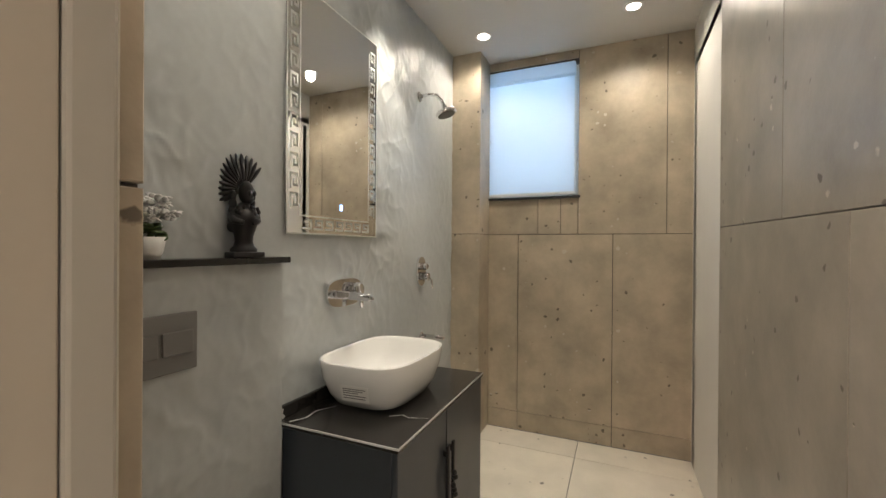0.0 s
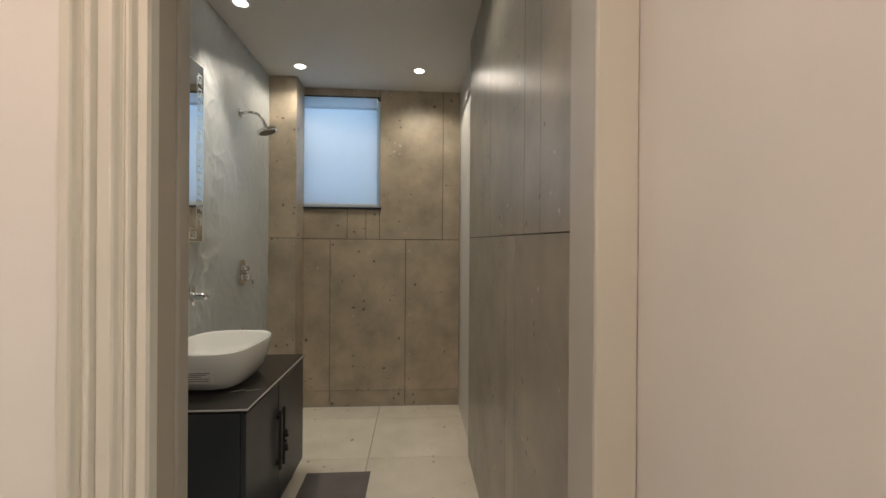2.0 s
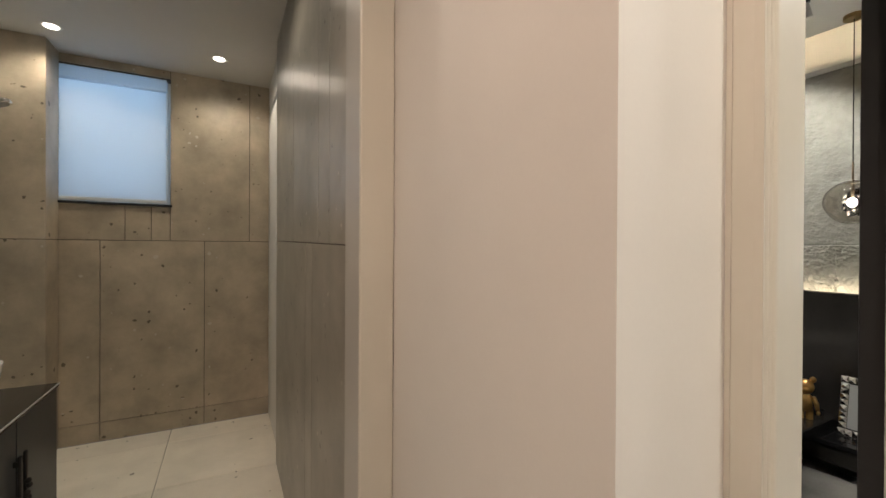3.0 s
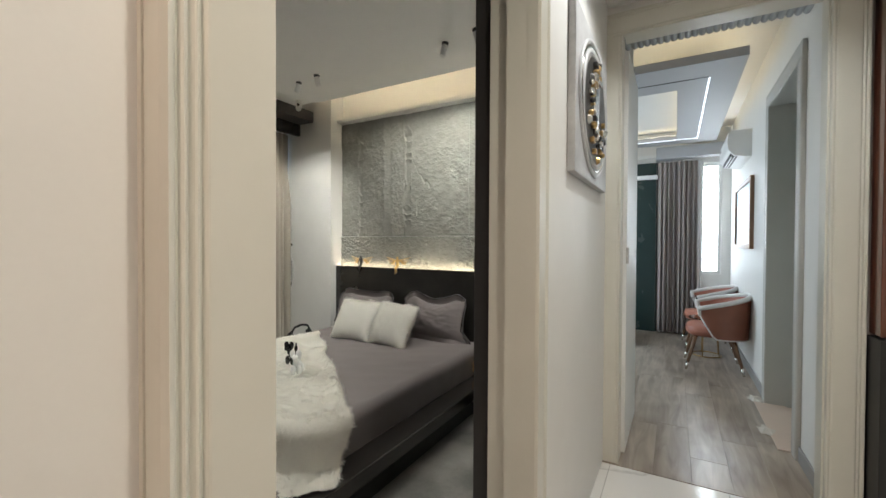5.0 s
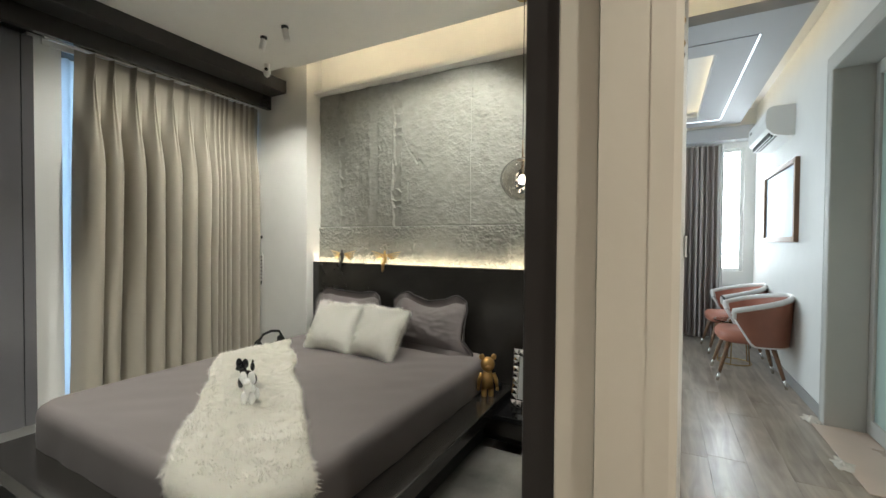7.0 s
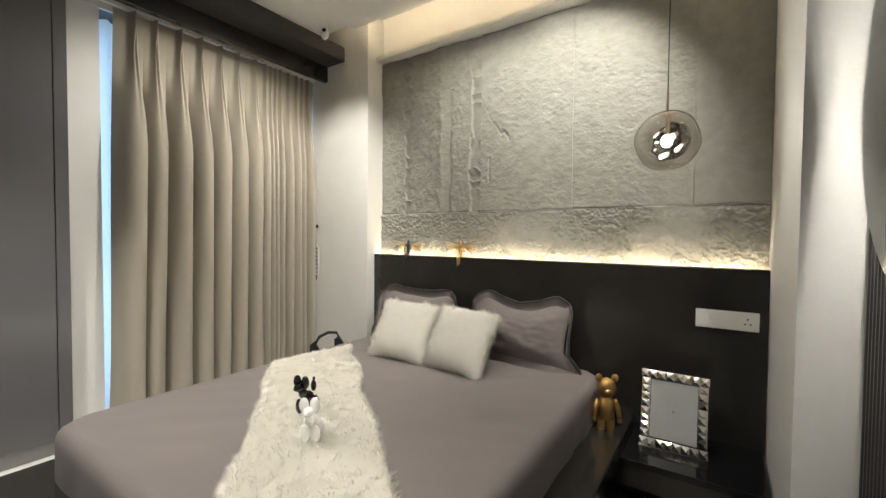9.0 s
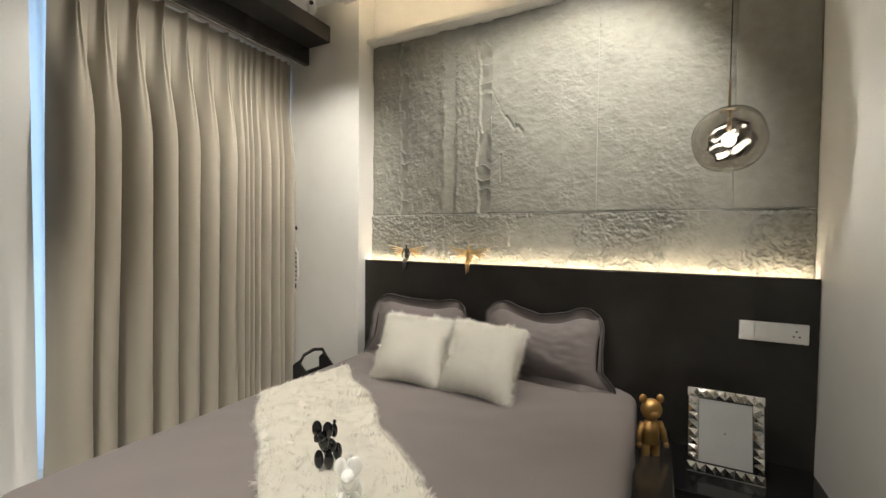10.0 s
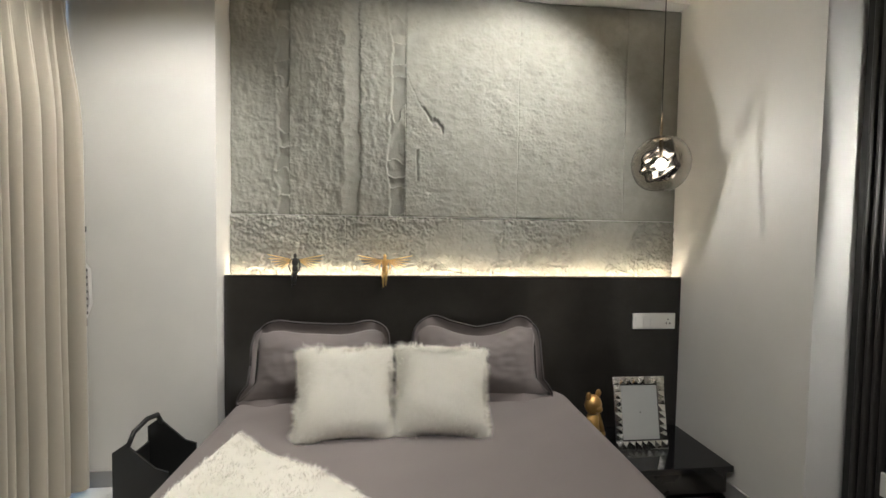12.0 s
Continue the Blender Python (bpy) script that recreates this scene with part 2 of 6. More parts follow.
def translucent(name, base, weight=0.6):
    m, nt, b = nodes_of(name)
    n, l = nt.nodes, nt.links
    tr, mix, out = n.new("ShaderNodeBsdfTranslucent"), n.new("ShaderNodeMixShader"), n["Material Output"]
    wv = n.new("ShaderNodeTexNoise")
    wv.inputs["Scale"].default_value = 220
    bp = n.new("ShaderNodeBump")
    bp.inputs["Strength"].default_value, bp.inputs["Distance"].default_value = 0.1, 0.001
    l.new(wv.outputs[0], bp.inputs["Height"]), l.new(bp.outputs[0], b.inputs["Normal"])
    b.inputs["Base Color"].default_value = (*base, 1)
    b.inputs["Roughness"].default_value = 0.85
    tr.inputs[0].default_value = (*base, 1)
    mix.inputs[0].default_value = weight
    l.new(b.outputs[0], mix.inputs[1]), l.new(tr.outputs[0], mix.inputs[2]), l.new(mix.outputs[0], out.inputs[0])
    return m


M = dict(
    paint=surface("white_wall_paint", (0.72, 0.71, 0.68), 0.55, var=0.03, bump=0.06, fine=180, depth=0.001),
    ceil=surface("ceiling_paint", (0.76, 0.75, 0.72), 0.7, var=0.02, bump=0.03, fine=150, depth=0.001),
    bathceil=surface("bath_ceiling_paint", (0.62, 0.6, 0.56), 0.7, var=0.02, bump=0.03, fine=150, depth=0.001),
    trim=surface("cream_lacquer", (0.605, 0.59, 0.52), 0.35, var=0.03, bump=0.02, fine=90, depth=0.001),
    greytrim=surface("grey_beige_lacquer", (0.46, 0.45, 0.42), 0.4, var=0.03, bump=0.02, fine=90, depth=0.001),
    stone=pitted_stone("honed_concrete_stone", (0.56, 0.48, 0.365), (0.23, 0.20, 0.152), 0.145, density=9.0),
    slab=pitted_stone("grey_concrete_stone", (0.41, 0.385, 0.335), (0.18, 0.175, 0.155), 0.12, rough=0.33, density=8.0),
    floorstone=pitted_stone("pale_floor_stone", (0.84, 0.79, 0.69), (0.66, 0.62, 0.53), 0.11, rough=0.35),
    joint=surface("dark_joint", (0.09, 0.08, 0.07), 0.9, var=0.1),
    # grey plaster; the slight blue is daylight put into its colour
    relief=surface("grey_relief_plaster_daylit", (0.475, 0.50, 0.50), 0.36, var=0.12, scale=3, bump=0.04, fine=40, depth=0.002),
    dark=surface("black_brown_laminate", (0.022, 0.02, 0.018), 0.22, var=0.15, fine=40, bump=0.02, coat=0.15, depth=0.001),
    darkpanel=surface("dark_grey_panel", (0.032, 0.030, 0.029), 0.4, var=0.1, bump=0.02, depth=0.001),
    black=surface("black_matte", (0.012, 0.012, 0.012), 0.5, var=0.1),
    gloss=surface("black_gloss", (0.008, 0.008, 0.009), 0.07, var=0.05, bump=0, rough_var=0.02),
    whitegloss=surface("white_ceramic", (0.82, 0.82, 0.80), 0.08, var=0.02, bump=0, coat=0.3, rough_var=0.03),
    plate=surface("white_plastic", (0.76, 0.75, 0.72), 0.3, var=0.02, bump=0.01),
    greyplastic=surface("grey_plastic", (0.19, 0.185, 0.18), 0.4, var=0.03, bump=0.01),
    chrome=surface("chrome", (0.75, 0.75, 0.76), 0.06, 1.0, var=0.03, bump=0, rough_var=0.03),
    gold=surface("brushed_gold", (0.72, 0.49, 0.20), 0.36, 1.0, var=0.1, bump=0.03),
    beargold=surface("matte_bronze_gold", (0.50, 0.31, 0.12), 0.42, 1.0, var=0.12, bump=0.03),
    brass=surface("aged_brass", (0.45, 0.31, 0.14), 0.3, 1.0, var=0.15, bump=0.03),
    silver=surface("antique_silver", (0.78, 0.77, 0.73), 0.13, 1.0, var=0.15, bump=0.1, fine=80),
    vanity=surface("charcoal_laminate", (0.036, 0.043, 0.053), 0.34, var=0.1, fine=70, bump=0.03, depth=0.001),
    counter=surface("black_marble", (0.026, 0.024, 0.022), 0.2, var=0.25, scale=7, fine=50, bump=0),
    edge=surface("polished_pale_edge", (0.6, 0.6, 0.6), 0.25, var=0.05, bump=0),
    marble=veined("white_marble", (0.78, 0.77, 0.75), (0.6, 0.59, 0.57), 0.03, 1.2, 0.1),
    rug=surface("grey_mottled_rug", (0.19, 0.182, 0.165), 0.95, var=0.95, scale=2.6, fine=220, bump=0.5, depth=0.006, sheen=0.3),
    sheet=surface("mauve_grey_cotton", (0.150, 0.130, 0.125), 0.85, var=0.06, scale=4, fine=400, bump=0.12, depth=0.002, sheen=0.06),
    piping=surface("dark_grey_piping", (0.05, 0.045, 0.045), 0.8, var=0.06),
    fur=translucent("ivory_fur", (0.95, 0.93, 0.87), 0.33),
    curtain=surface("beige_curtain_linen", (0.37, 0.336, 0.275), 0.85, var=0.06, scale=5, fine=300, bump=0.15, depth=0.001, stretch=(1, 1, 0.3), sheen=0.15),
    curtain2=surface("taupe_curtain", (0.30, 0.26, 0.24), 0.85, var=0.08, fine=300, bump=0.1, stretch=(1, 1, 0.3)),
    bedstone=surface("rough_grey_stone", (0.255, 0.250, 0.222), 0.7, var=0.16, scale=18, fine=140, bump=0.6, depth=0.005),
    ward=surface("grey_gloss_laminate", (0.12, 0.117, 0.125), 0.14, var=0.04, bump=0, coat=0.3, rough_var=0.03),
    wood=surface("walnut", (0.16, 0.085, 0.045), 0.4, var=0.3, scale=5, fine=30, stretch=(6, 6, 0.6), bump=0.05, depth=0.001),
    redwood=surface("polished_red_wood", (0.10, 0.034, 0.02), 0.15, var=0.4, scale=4, fine=22, stretch=(2, 2, 0.7), bump=0.0, coat=0.5),
    leather=surface("terracotta_leather", (0.34, 0.13, 0.085), 0.5, var=0.1, scale=8, fine=160, bump=0.15, depth=0.001),
    leatherback=surface("brown_leather", (0.20, 0.075, 0.045), 0.45, var=0.12, scale=8, fine=160, bump=0.15, depth=0.001),
    paleleather=surface("pale_grey_leather", (0.56, 0.54, 0.52), 0.5, var=0.06, fine=160, bump=0.12, depth=0.001),
    green=surface("deep_green_panel", (0.012, 0.03, 0.028), 0.25, var=0.1, bump=0.02),
    coffer=surface("pale_grey_ceiling_panel", (0.42, 0.42, 0.43), 0.6, var=0.03, bump=0.02),
    flute=surface("grey_fluted_panel", (0.34, 0.35, 0.35), 0.5, var=0.04, bump=0.02),
    laminate=planks("greyed_oak_laminate", (0.16, 0.125, 0.096), (0.46, 0.395, 0.325), 0.28),
    peach=surface("peach_tile", (0.60, 0.47, 0.38), 0.3, var=0.05),
    skirting=surface("grey_skirting", (0.30, 0.295, 0.285), 0.4, var=0.04),
    canvas=surface("silver_grey_canvas", (0.46, 0.46, 0.46), 0.45, var=0.25, scale=7, fine=50, bump=0.4, depth=0.003),
    paper=surface("grey_blue_print", (0.27, 0.35, 0.43), 0.35, var=0.3, scale=12, fine=80, bump=0.02),
    photo=surface("pale_photo_paper", (0.40, 0.41, 0.40), 0.25, var=0.05, bump=0),
    leaf=surface("green_leaf", (0.06, 0.10, 0.03), 0.5, var=0.3),
    petal=surface("white_petal", (0.8, 0.8, 0.8), 0.6, var=0.05),
    white=surface("white_lacquer", (0.74, 0.74, 0.72), 0.4, var=0.02, bump=0.01),
    mat=surface("grey_bath_mat", (0.17, 0.155, 0.15), 0.95, var=0.2, fine=260, bump=0.5, depth=0.004),
    cloth=surface("off_white_rag", (0.62, 0.57, 0.5), 0.9, var=0.1, fine=200, bump=0.2),
    blind=translucent("white_roller_blind", (0.76, 0.84, 0.92), 0.55),
    mirror=surface("mirror_silver", (0.88, 0.89, 0.89), 0.015, 1.0, var=0.0, bump=0, rough_var=0.003),
    etched=surface("etched_mirror", (0.80, 0.82, 0.78), 0.32, 0.75, var=0.03, bump=0.02),
    glass=clear("clear_glass"),
    smoke=clear("smoked_glass", (0.74, 0.72, 0.69)),
    smokemirror=surface("smoky_mirror", (0.20, 0.185, 0.165), 0.15, 1.0, var=0.05, bump=0, rough_var=0.03),
    bronze=surface("dark_bronze", (0.20, 0.15, 0.10), 0.35, 1.0, var=0.1, bump=0.02),
    statue=surface("matte_black_resin", (0.006, 0.006, 0.007), 0.38, var=0.2, bump=0.1, fine=120),
    # lining tones with its soft shading put into the colour
    warmlining=surface("lining_lacquer_warm_lit", (0.38, 0.335, 0.275), 0.22, var=0.03, bump=0.02, fine=90, depth=0.001),
    liningtrim=surface("grey_tan_lacquer", (0.34, 0.315, 0.27), 0.3, var=0.03, bump=0.02, fine=90, depth=0.001),
    frost=translucent("frosted_green_glass", (0.55, 0.66, 0.61), 0.35),
    covehead=glow("headboard_led_strip", (1.0, 0.82, 0.58), 72),
    lampdisc=glow("downlight_diffuser", (1.0, 0.93, 0.82), 14),
    cove=glow("warm_led_strip", (1.0, 0.80, 0.54), 34),
    coveliving=glow("warm_led_strip_living", (1.0, 0.80, 0.5), 10),
    ledline=glow("white_led_line", (0.85, 0.93, 1.0), 5),
    bulb=glow("bulb_filament", (1.0, 0.94, 0.86), 28),
    touch=glow("blue_touch_key", (0.2, 0.45, 1.0), 3),
    sheer=translucent("sheer_curtain", (0.85, 0.87, 0.9), 0.65),
    halo=glow("mirror_halo_strip", (1.0, 0.96, 0.90), 60),
    daylight=glow("bright_outdoors", (0.86, 0.93, 1.0), 2.8),
    flowerbase=surface("white_pot", (0.7, 0.7, 0.68), 0.4, var=0.03),
)

# ---- mesh helpers ----
def add_box(bm, x0, x1, y0, y1, z0, z1, bevel=0.0):
    vs = [bm.verts.new(p) for p in ((x0, y0, z0), (x1, y0, z0), (x1, y1, z0), (x0, y1, z0), (x0, y0, z1), (x1, y0, z1), (x1, y1, z1), (x0, y1, z1))]
    fs = [bm.faces.new([vs[i] for i in f]) for f in ((3, 2, 1, 0), (4, 5, 6, 7), (0, 1, 5, 4), (1, 2, 6, 5), (2, 3, 7, 6), (3, 0, 4, 7))]
    if bevel:
        es = list({e for f in fs for e in f.edges})
        bmesh.ops.bevel(bm, geom=es, offset=bevel, segments=2, profile=0.5, affect="EDGES")
    return bm


def box(x0, x1, y0, y1, z0, z1, bevel=0.0):
    return add_box(bmesh.new(), min(x0, x1), max(x0, x1), min(y0, y1), max(y0, y1), min(z0, z1), max(z0, z1), bevel)


def mesh_of(bm, name, material, smooth=False):
    me = bpy.data.meshes.new(name)
    bmesh.ops.recalc_face_normals(bm, faces=bm.faces)
    bm.to_mesh(me)
    bm.free()
    if smooth:
        me.shade_smooth()
    if material:
        me.materials.append(M[material])
    return me


def part(name, bm, material, parent=None, label="", smooth=False, m=None):
    ob = new(name, mesh_of(bm, name, material, smooth))
    if parent:
        ob.parent = parent
    if m is not None:
        ob.matrix_basis = m
    return tagged(ob, label)


def thing(name, x, y, z, label, category, group="", rz=0.0, kind=""):
    ob = new(name)
    ob.empty_display_size = 0.1
    ob.matrix_basis = pose(x, y, z, 0, 0, rz)
    return tagged(ob, label, category, group, kind)


def setting(name, bm, material, label="", smooth=False):
    return tagged(part(name, bm, material, smooth=smooth), label, kind="structure")


def grid(nu, nv, f, close_u=False, two_sided=False):
    """A sheet of nu by nv cells through f(u, v), with u and v from 0 to 1."""
    bm = bmesh.new()
    rows = []
    for j in range(nv + 1):
        rows.append([bm.verts.new(f(i / nu, j / nv)) for i in range(nu if close_u else nu + 1)])
    for j in range(nv):
        for i in range(nu):
            k = (i + 1) % nu if close_u else i + 1
            bm.faces.new((rows[j][i], rows[j][k], rows[j + 1][k], rows[j + 1][i]))
    return bm


def lathe(profile, segs=24, m=None):
    """A turned body round z from (radius, height) pairs."""
    bm = bmesh.new()
    rings = []
    for r, z in profile:
        rings.append([bm.verts.new((r * math.cos(a), r * math.sin(a), z)) for a in (2 * math.pi * i / segs for i in range(segs))])
    for a, c in zip(rings, rings[1:]):
        for i in range(segs):
            j = (i + 1) % segs
            bm.faces.new((a[i], a[j], c[j], c[i]))
    for ring, flip in ((rings[0], True), (rings[-1], False)):
        if profile[0 if flip else -1][0] > 1e-4:
            bm.faces.new(ring[::-1] if flip else ring)
    bmesh.ops.remove_doubles(bm, verts=bm.verts, dist=1e-5)
    if m is not None:
        bmesh.ops.transform(bm, matrix=m, verts=bm.verts)
    return bm


def ball(bm, c, r, segs=16, rings=10, m=None):
    mm = Matrix.Translation(c) @ (m or Matrix.Identity(4)) @ Matrix.Diagonal((*r, 1) if isinstance(r, tuple) else (r, r, r, 1))
    bmesh.ops.create_uvsphere(bm, u_segments=segs, v_segments=rings, radius=1, matrix=mm)
    return bm


def tube(bm, pts, radii, segs=10):
    """A round bar through points, with a radius for each."""
    pts = [Vector(p) for p in pts]
    if not isinstance(radii, (list, tuple)):
        radii = [radii] * len(pts)
    rings, side = [], None
    for i, p in enumerate(pts):
        d = (pts[min(i + 1, len(pts) - 1)] - pts[max(i - 1, 0)]).normalized()
        if side is None:
            side = d.orthogonal().normalized()
        side = (side - d * side.dot(d)).normalized()
        up = d.cross(side)
        rings.append([bm.verts.new(p + (side * math.cos(a) + up * math.sin(a)) * radii[i]) for a in (2 * math.pi * k / segs for k in range(segs))])
    for a, c in zip(rings, rings[1:]):
        for k in range(segs):
            j = (k + 1) % segs
            bm.faces.new((a[k], a[j], c[j], c[k]))
    bm.faces.new(rings[0][::-1]), bm.faces.new(rings[-1])
    return bm


def extrude_profile(pts, axis_from, axis_to, place):
    """A prism: the 2D outline pts carried from axis_from to axis_to; place(u, v, w) gives the point."""
    bm = bmesh.new()
    a = [bm.verts.new(place(u, v, axis_from)) for u, v in pts]
    c = [bm.verts.new(place(u, v, axis_to)) for u, v in pts]
    n = len(pts)
    for i in range(n):
        j = (i + 1) % n
        bm.faces.new((a[i], a[j], c[j], c[i]))
    bm.faces.new(a[::-1]), bm.faces.new(c)
    return bm


# ---- the large structure ----
HC, BC, LC = 2.75, 2.66, 3.0     # ceilings: hall, bathroom, corridor and living room
BEDC = 2.78

# bathroom shell
setting("wall_bath_west", box(-1.30, -1.130, 0.15, 3.0, 0, 2.8), "joint")
setting("wall_bath_north_low", box(-1.15, 0.6, 2.874, 3.05, 0, 1.665), "joint")
setting("wall_bath_north_high", box(-1.15, 0.6, 2.874, 3.05, 2.595, 2.8), "joint")
setting("wall_bath_north_left", box(-1.15, -0.955, 2.874, 3.05, 1.665, 2.595), "joint")
setting("wall_bath_north_right", box(-0.275, 0.6, 2.874, 3.05, 1.665, 2.595), "joint")
setting("wall_bath_partition", box(0.384, 0.43, 0.14, 2.0, 0, 2.8), "joint")
setting("wall_bath_side", box(0.43, 0.55, 0.5, 2.874, 0, 2.8), "paint")
setting("wall_bath_door_left", box(-1.6, -0.425, 0.05, 0.15, 0, 2.8), "paint")
setting("wall_hall_west_run", box(-2.2, -1.6, 0.05, 0.37, 0, 2.8), "paint")
setting("wall_bath_door_head", box(-0.425, 0.43, 0.05, 0.20, 2.42, 2.8), "paint")
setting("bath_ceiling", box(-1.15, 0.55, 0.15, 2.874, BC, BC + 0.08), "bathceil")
setting("bath_floor", box(-1.15, 0.45, 0.05, 2.88, -0.10, -0.006), "joint")

# hall shell
setting("wall_hall_west", box(-2.3, -2.2, -2.3, 0.37, 0, 2.8), "paint")
setting("wall_hall_south", box(-2.2, 3.2, -2.4, -2.3, 0, 2.8), "paint")
setting("wall_hall_corner", box(0.43, 0.62, -0.49, 0.50, 0, 2.8), "paint", "off-white painted wall corner beside the doors")
setting("wall_bed_door_head", box(0.62, 1.70, -0.49, -0.30, 2.45, 2.8), "paint")
setting("wall_art", box(1.70, 3.95, -0.49, -0.36, 0, 2.98), "paint", "white painted corridor wall behind the wall art")
setting("wall_hall_east_low", box(3.13, 3.23, -2.3, -1.60, 0, 2.8), "paint")
setting("wall_hall_east_head", box(3.13, 3.23, -1.60, -0.49, 2.60, 2.98), "paint")
setting("hall_ceiling", box(-2.2, 3.13, -2.3, 0.13, HC, HC + 0.08), "ceil")
setting("hall_floor", box(-2.2, 3.08, -2.3, 0.05, -0.10, -0.006), "joint")

# bedroom shell
setting("wall_bed_east", box(3.93, 4.05, -0.36, 3.5, 0, 3.1), "paint")
setting("wall_bed_east_front", box(3.74, 3.93, 2.418, 3.5, 0, 3.0), "paint", "white wall between curtain and stone recess")
setting("wall_bed_south_east", box(3.04, 3.93, -0.36, -0.16, 0, 3.0), "paint", "white painted side wall beside the nightstand")
setting("wall_bed_south", box(1.70, 3.04, -0.36, -0.345, 0, 3.0), "paint")
setting("wall_bed_west", box(0.40, 0.55, 0.50, 3.6, 0, 3.0), "paint")
setting("wall_bed_south_west", box(0.55, 0.62, -0.28, 0.50, 0, 3.0), "paint")
setting("bed_ceiling", box(0.5, 3.50, -0.36, 2.70, BEDC, BEDC + 0.05), "ceil")
setting("bed_ceiling_upper", box(0.5, 4.05, -0.36, 3.6, 3.02, 3.10), "ceil")
setting("bed_cove_upstand", box(3.50, 3.52, -0.16, 2.418, BEDC, BEDC + 0.085), "ceil")
setting("bed_floor", box(0.43, 4.05, -0.49, 3.6, -0.10, -0.006), "joint")
setting("wall_bed_north_low", box(0.4, 4.05, 3.42, 3.55, 0, 0.06), "paint")
setting("wall_bed_north_high", box(0.4, 4.05, 3.42, 3.55, 2.55, 3.1), "paint")
setting("wall_bed_north_west", box(0.4, 2.24, 3.42, 3.55, 0.06, 2.55), "paint")

# corridor and living room shell
setting("wall_corridor_north", box(3.95, 4.02, -0.56, -0.36, 0, LC), "paint")
setting("wall_living_west", box(4.05, 4.12, -0.36, 1.6, 0, LC), "paint")
setting("wall_living_north_low", box(4.05, 7.6, 1.5, 1.6, 0, 0.4), "paint")
setting("wall_living_north_high", box(4.05, 7.6, 1.5, 1.6, 2.5, LC), "paint")
setting("wall_living_north_side", box(4.05, 4.9, 1.5, 1.6, 0.4, 2.5), "paint")
setting("wall_living_east_low", box(7.49, 7.62, -1.66, -1.12, 0, 0.90), "paint")
setting("wall_living_east_high", box(7.49, 7.62, -1.66, -1.12, 2.50, LC), "paint")
setting("wall_living_east_side", box(7.49, 7.62, -1.66, -1.43, 0.90, 2.50), "paint")
setting("wall_living_east", box(7.49, 7.62, -1.12, 1.6, 0, LC), "paint")
setting("wall_living_south_near", box(3.13, 3.76, -1.66, -1.541, 0, LC), "paint")
setting("wall_living_south_far", box(4.76, 7.6, -1.66, -1.541, 0, LC), "paint")
setting("wall_living_south_head", box(3.76, 4.76, -1.66, -1.541, 2.50, LC), "paint")
setting("living_ceiling", box(3.13, 7.62, -1.66, 1.6, LC, LC + 0.08), "ceil")
setting("living_floor", box(3.08, 7.62, -1.66, 1.6, -0.10, -0.006), "joint")
setting("wall_side_room_back", box(3.7, 4.9, -2.25, -2.15, 0, 2.6), "paint")
setting("wall_side_room_west", box(3.6, 3.7, -2.25, -1.66, 0, 2.6), "paint")
setting("wall_side_room_east", box(4.9, 5.0, -2.25, -1.66, 0, 2.6), "paint")
setting("side_room_ceiling", box(3.6, 5.0, -2.25, -1.66, 2.6, 2.68), "ceil")
setting("side_room_floor", box(3.6, 5.0, -2.25, -1.66, -0.1, 0.0), "peach", "peach floor tile past the side doorway")
setting("ground", box(-60, 60, -60, 60, -3.2, -3.1), "skirting", "grey ground outside far below the windows")


# ---- fluted door casings ----
def casing_outline(width, thick, reeds, groove):
    """Across-section of a casing with reeds along its face."""
    pts = [(0, 0), (0, thick * 0.75)]
    n = 56
    for i in range(n + 1):
        u = i / n
        reed = 0.0
        for c in reeds:
            reed -= groove * math.exp(-((u - c) / 0.03) ** 2)
        pts.append((width * (0.02 + 0.96 * u), thick * (1 + reed)))
    pts += [(width, thick * 0.75), (width, 0)]
    return pts


def casing(name, x0, x1, wall, out, z1, width, thick=0.03, axis="x", top=True, material="trim", label="cream lacquered door casing with fine reeds", legs=(True, True), reeds=(0.10, 0.80, 0.90), groove=0.12):
    """Two legs and a head round an opening x0..x1 in a wall whose face stands at `wall`; out is the side that it faces."""
    t = thing(name, 0, 0, 0, label, "door frame", kind="structure")
    prof = casing_outline(width, thick, reeds, groove)

    def at(a, depth, z):
        return (a, wall + out * depth, z) if axis == "x" else (wall + out * depth, a, z)
    if legs[0]:
        part("casing_leg", extrude_profile(prof, 0, z1, lambda u, v, w: at(x0 - u, v, w)), material, t)
    if legs[1]:
        part("casing_leg", extrude_profile(prof, 0, z1, lambda u, v, w: at(x1 + u, v, w)), material, t)
    if top:
        part("casing_head", extrude_profile(prof, x0 - width, x1 + width, lambda u, v, w: at(w, v, z1 + u)), material, t)
    return t


casing("door_frame_1", -0.371, 0.349, 0.05, -1, 2.40, 0.128, 0.024, legs=(True, False), top=False, reeds=(0.16, 0.30, 0.36, 0.62, 0.78, 0.84), groove=0.6)
t = thing("door_lining_1", 0, 0, 0, "cream lacquered lining inside the bathroom doorway", "door frame", kind="structure")
# tones paint in the shading: warmer on the hall side, greyer towards the bathroom
part("lining_left", box(-0.425, -0.377, 0.052, 0.108, 0, 2.40, 0.002), "warmlining", t)
part("lining_stop", box(-0.425, -0.373, 0.109, 0.143, 0, 2.40, 0.004), "liningtrim", t)
part("lining_bead", box(-0.425, -0.381, 0.1435, 0.1475, 0, 2.40, 0.001), "trim", t)
part("lining_right", box(0.351, 0.384, 0.124, 0.244, 0, 2.40, 0.003), "greytrim", t)
part("casing_right", box(0.349, 0.429, 0.110, 0.123, 0, 2.40, 0.004), "trim", t)
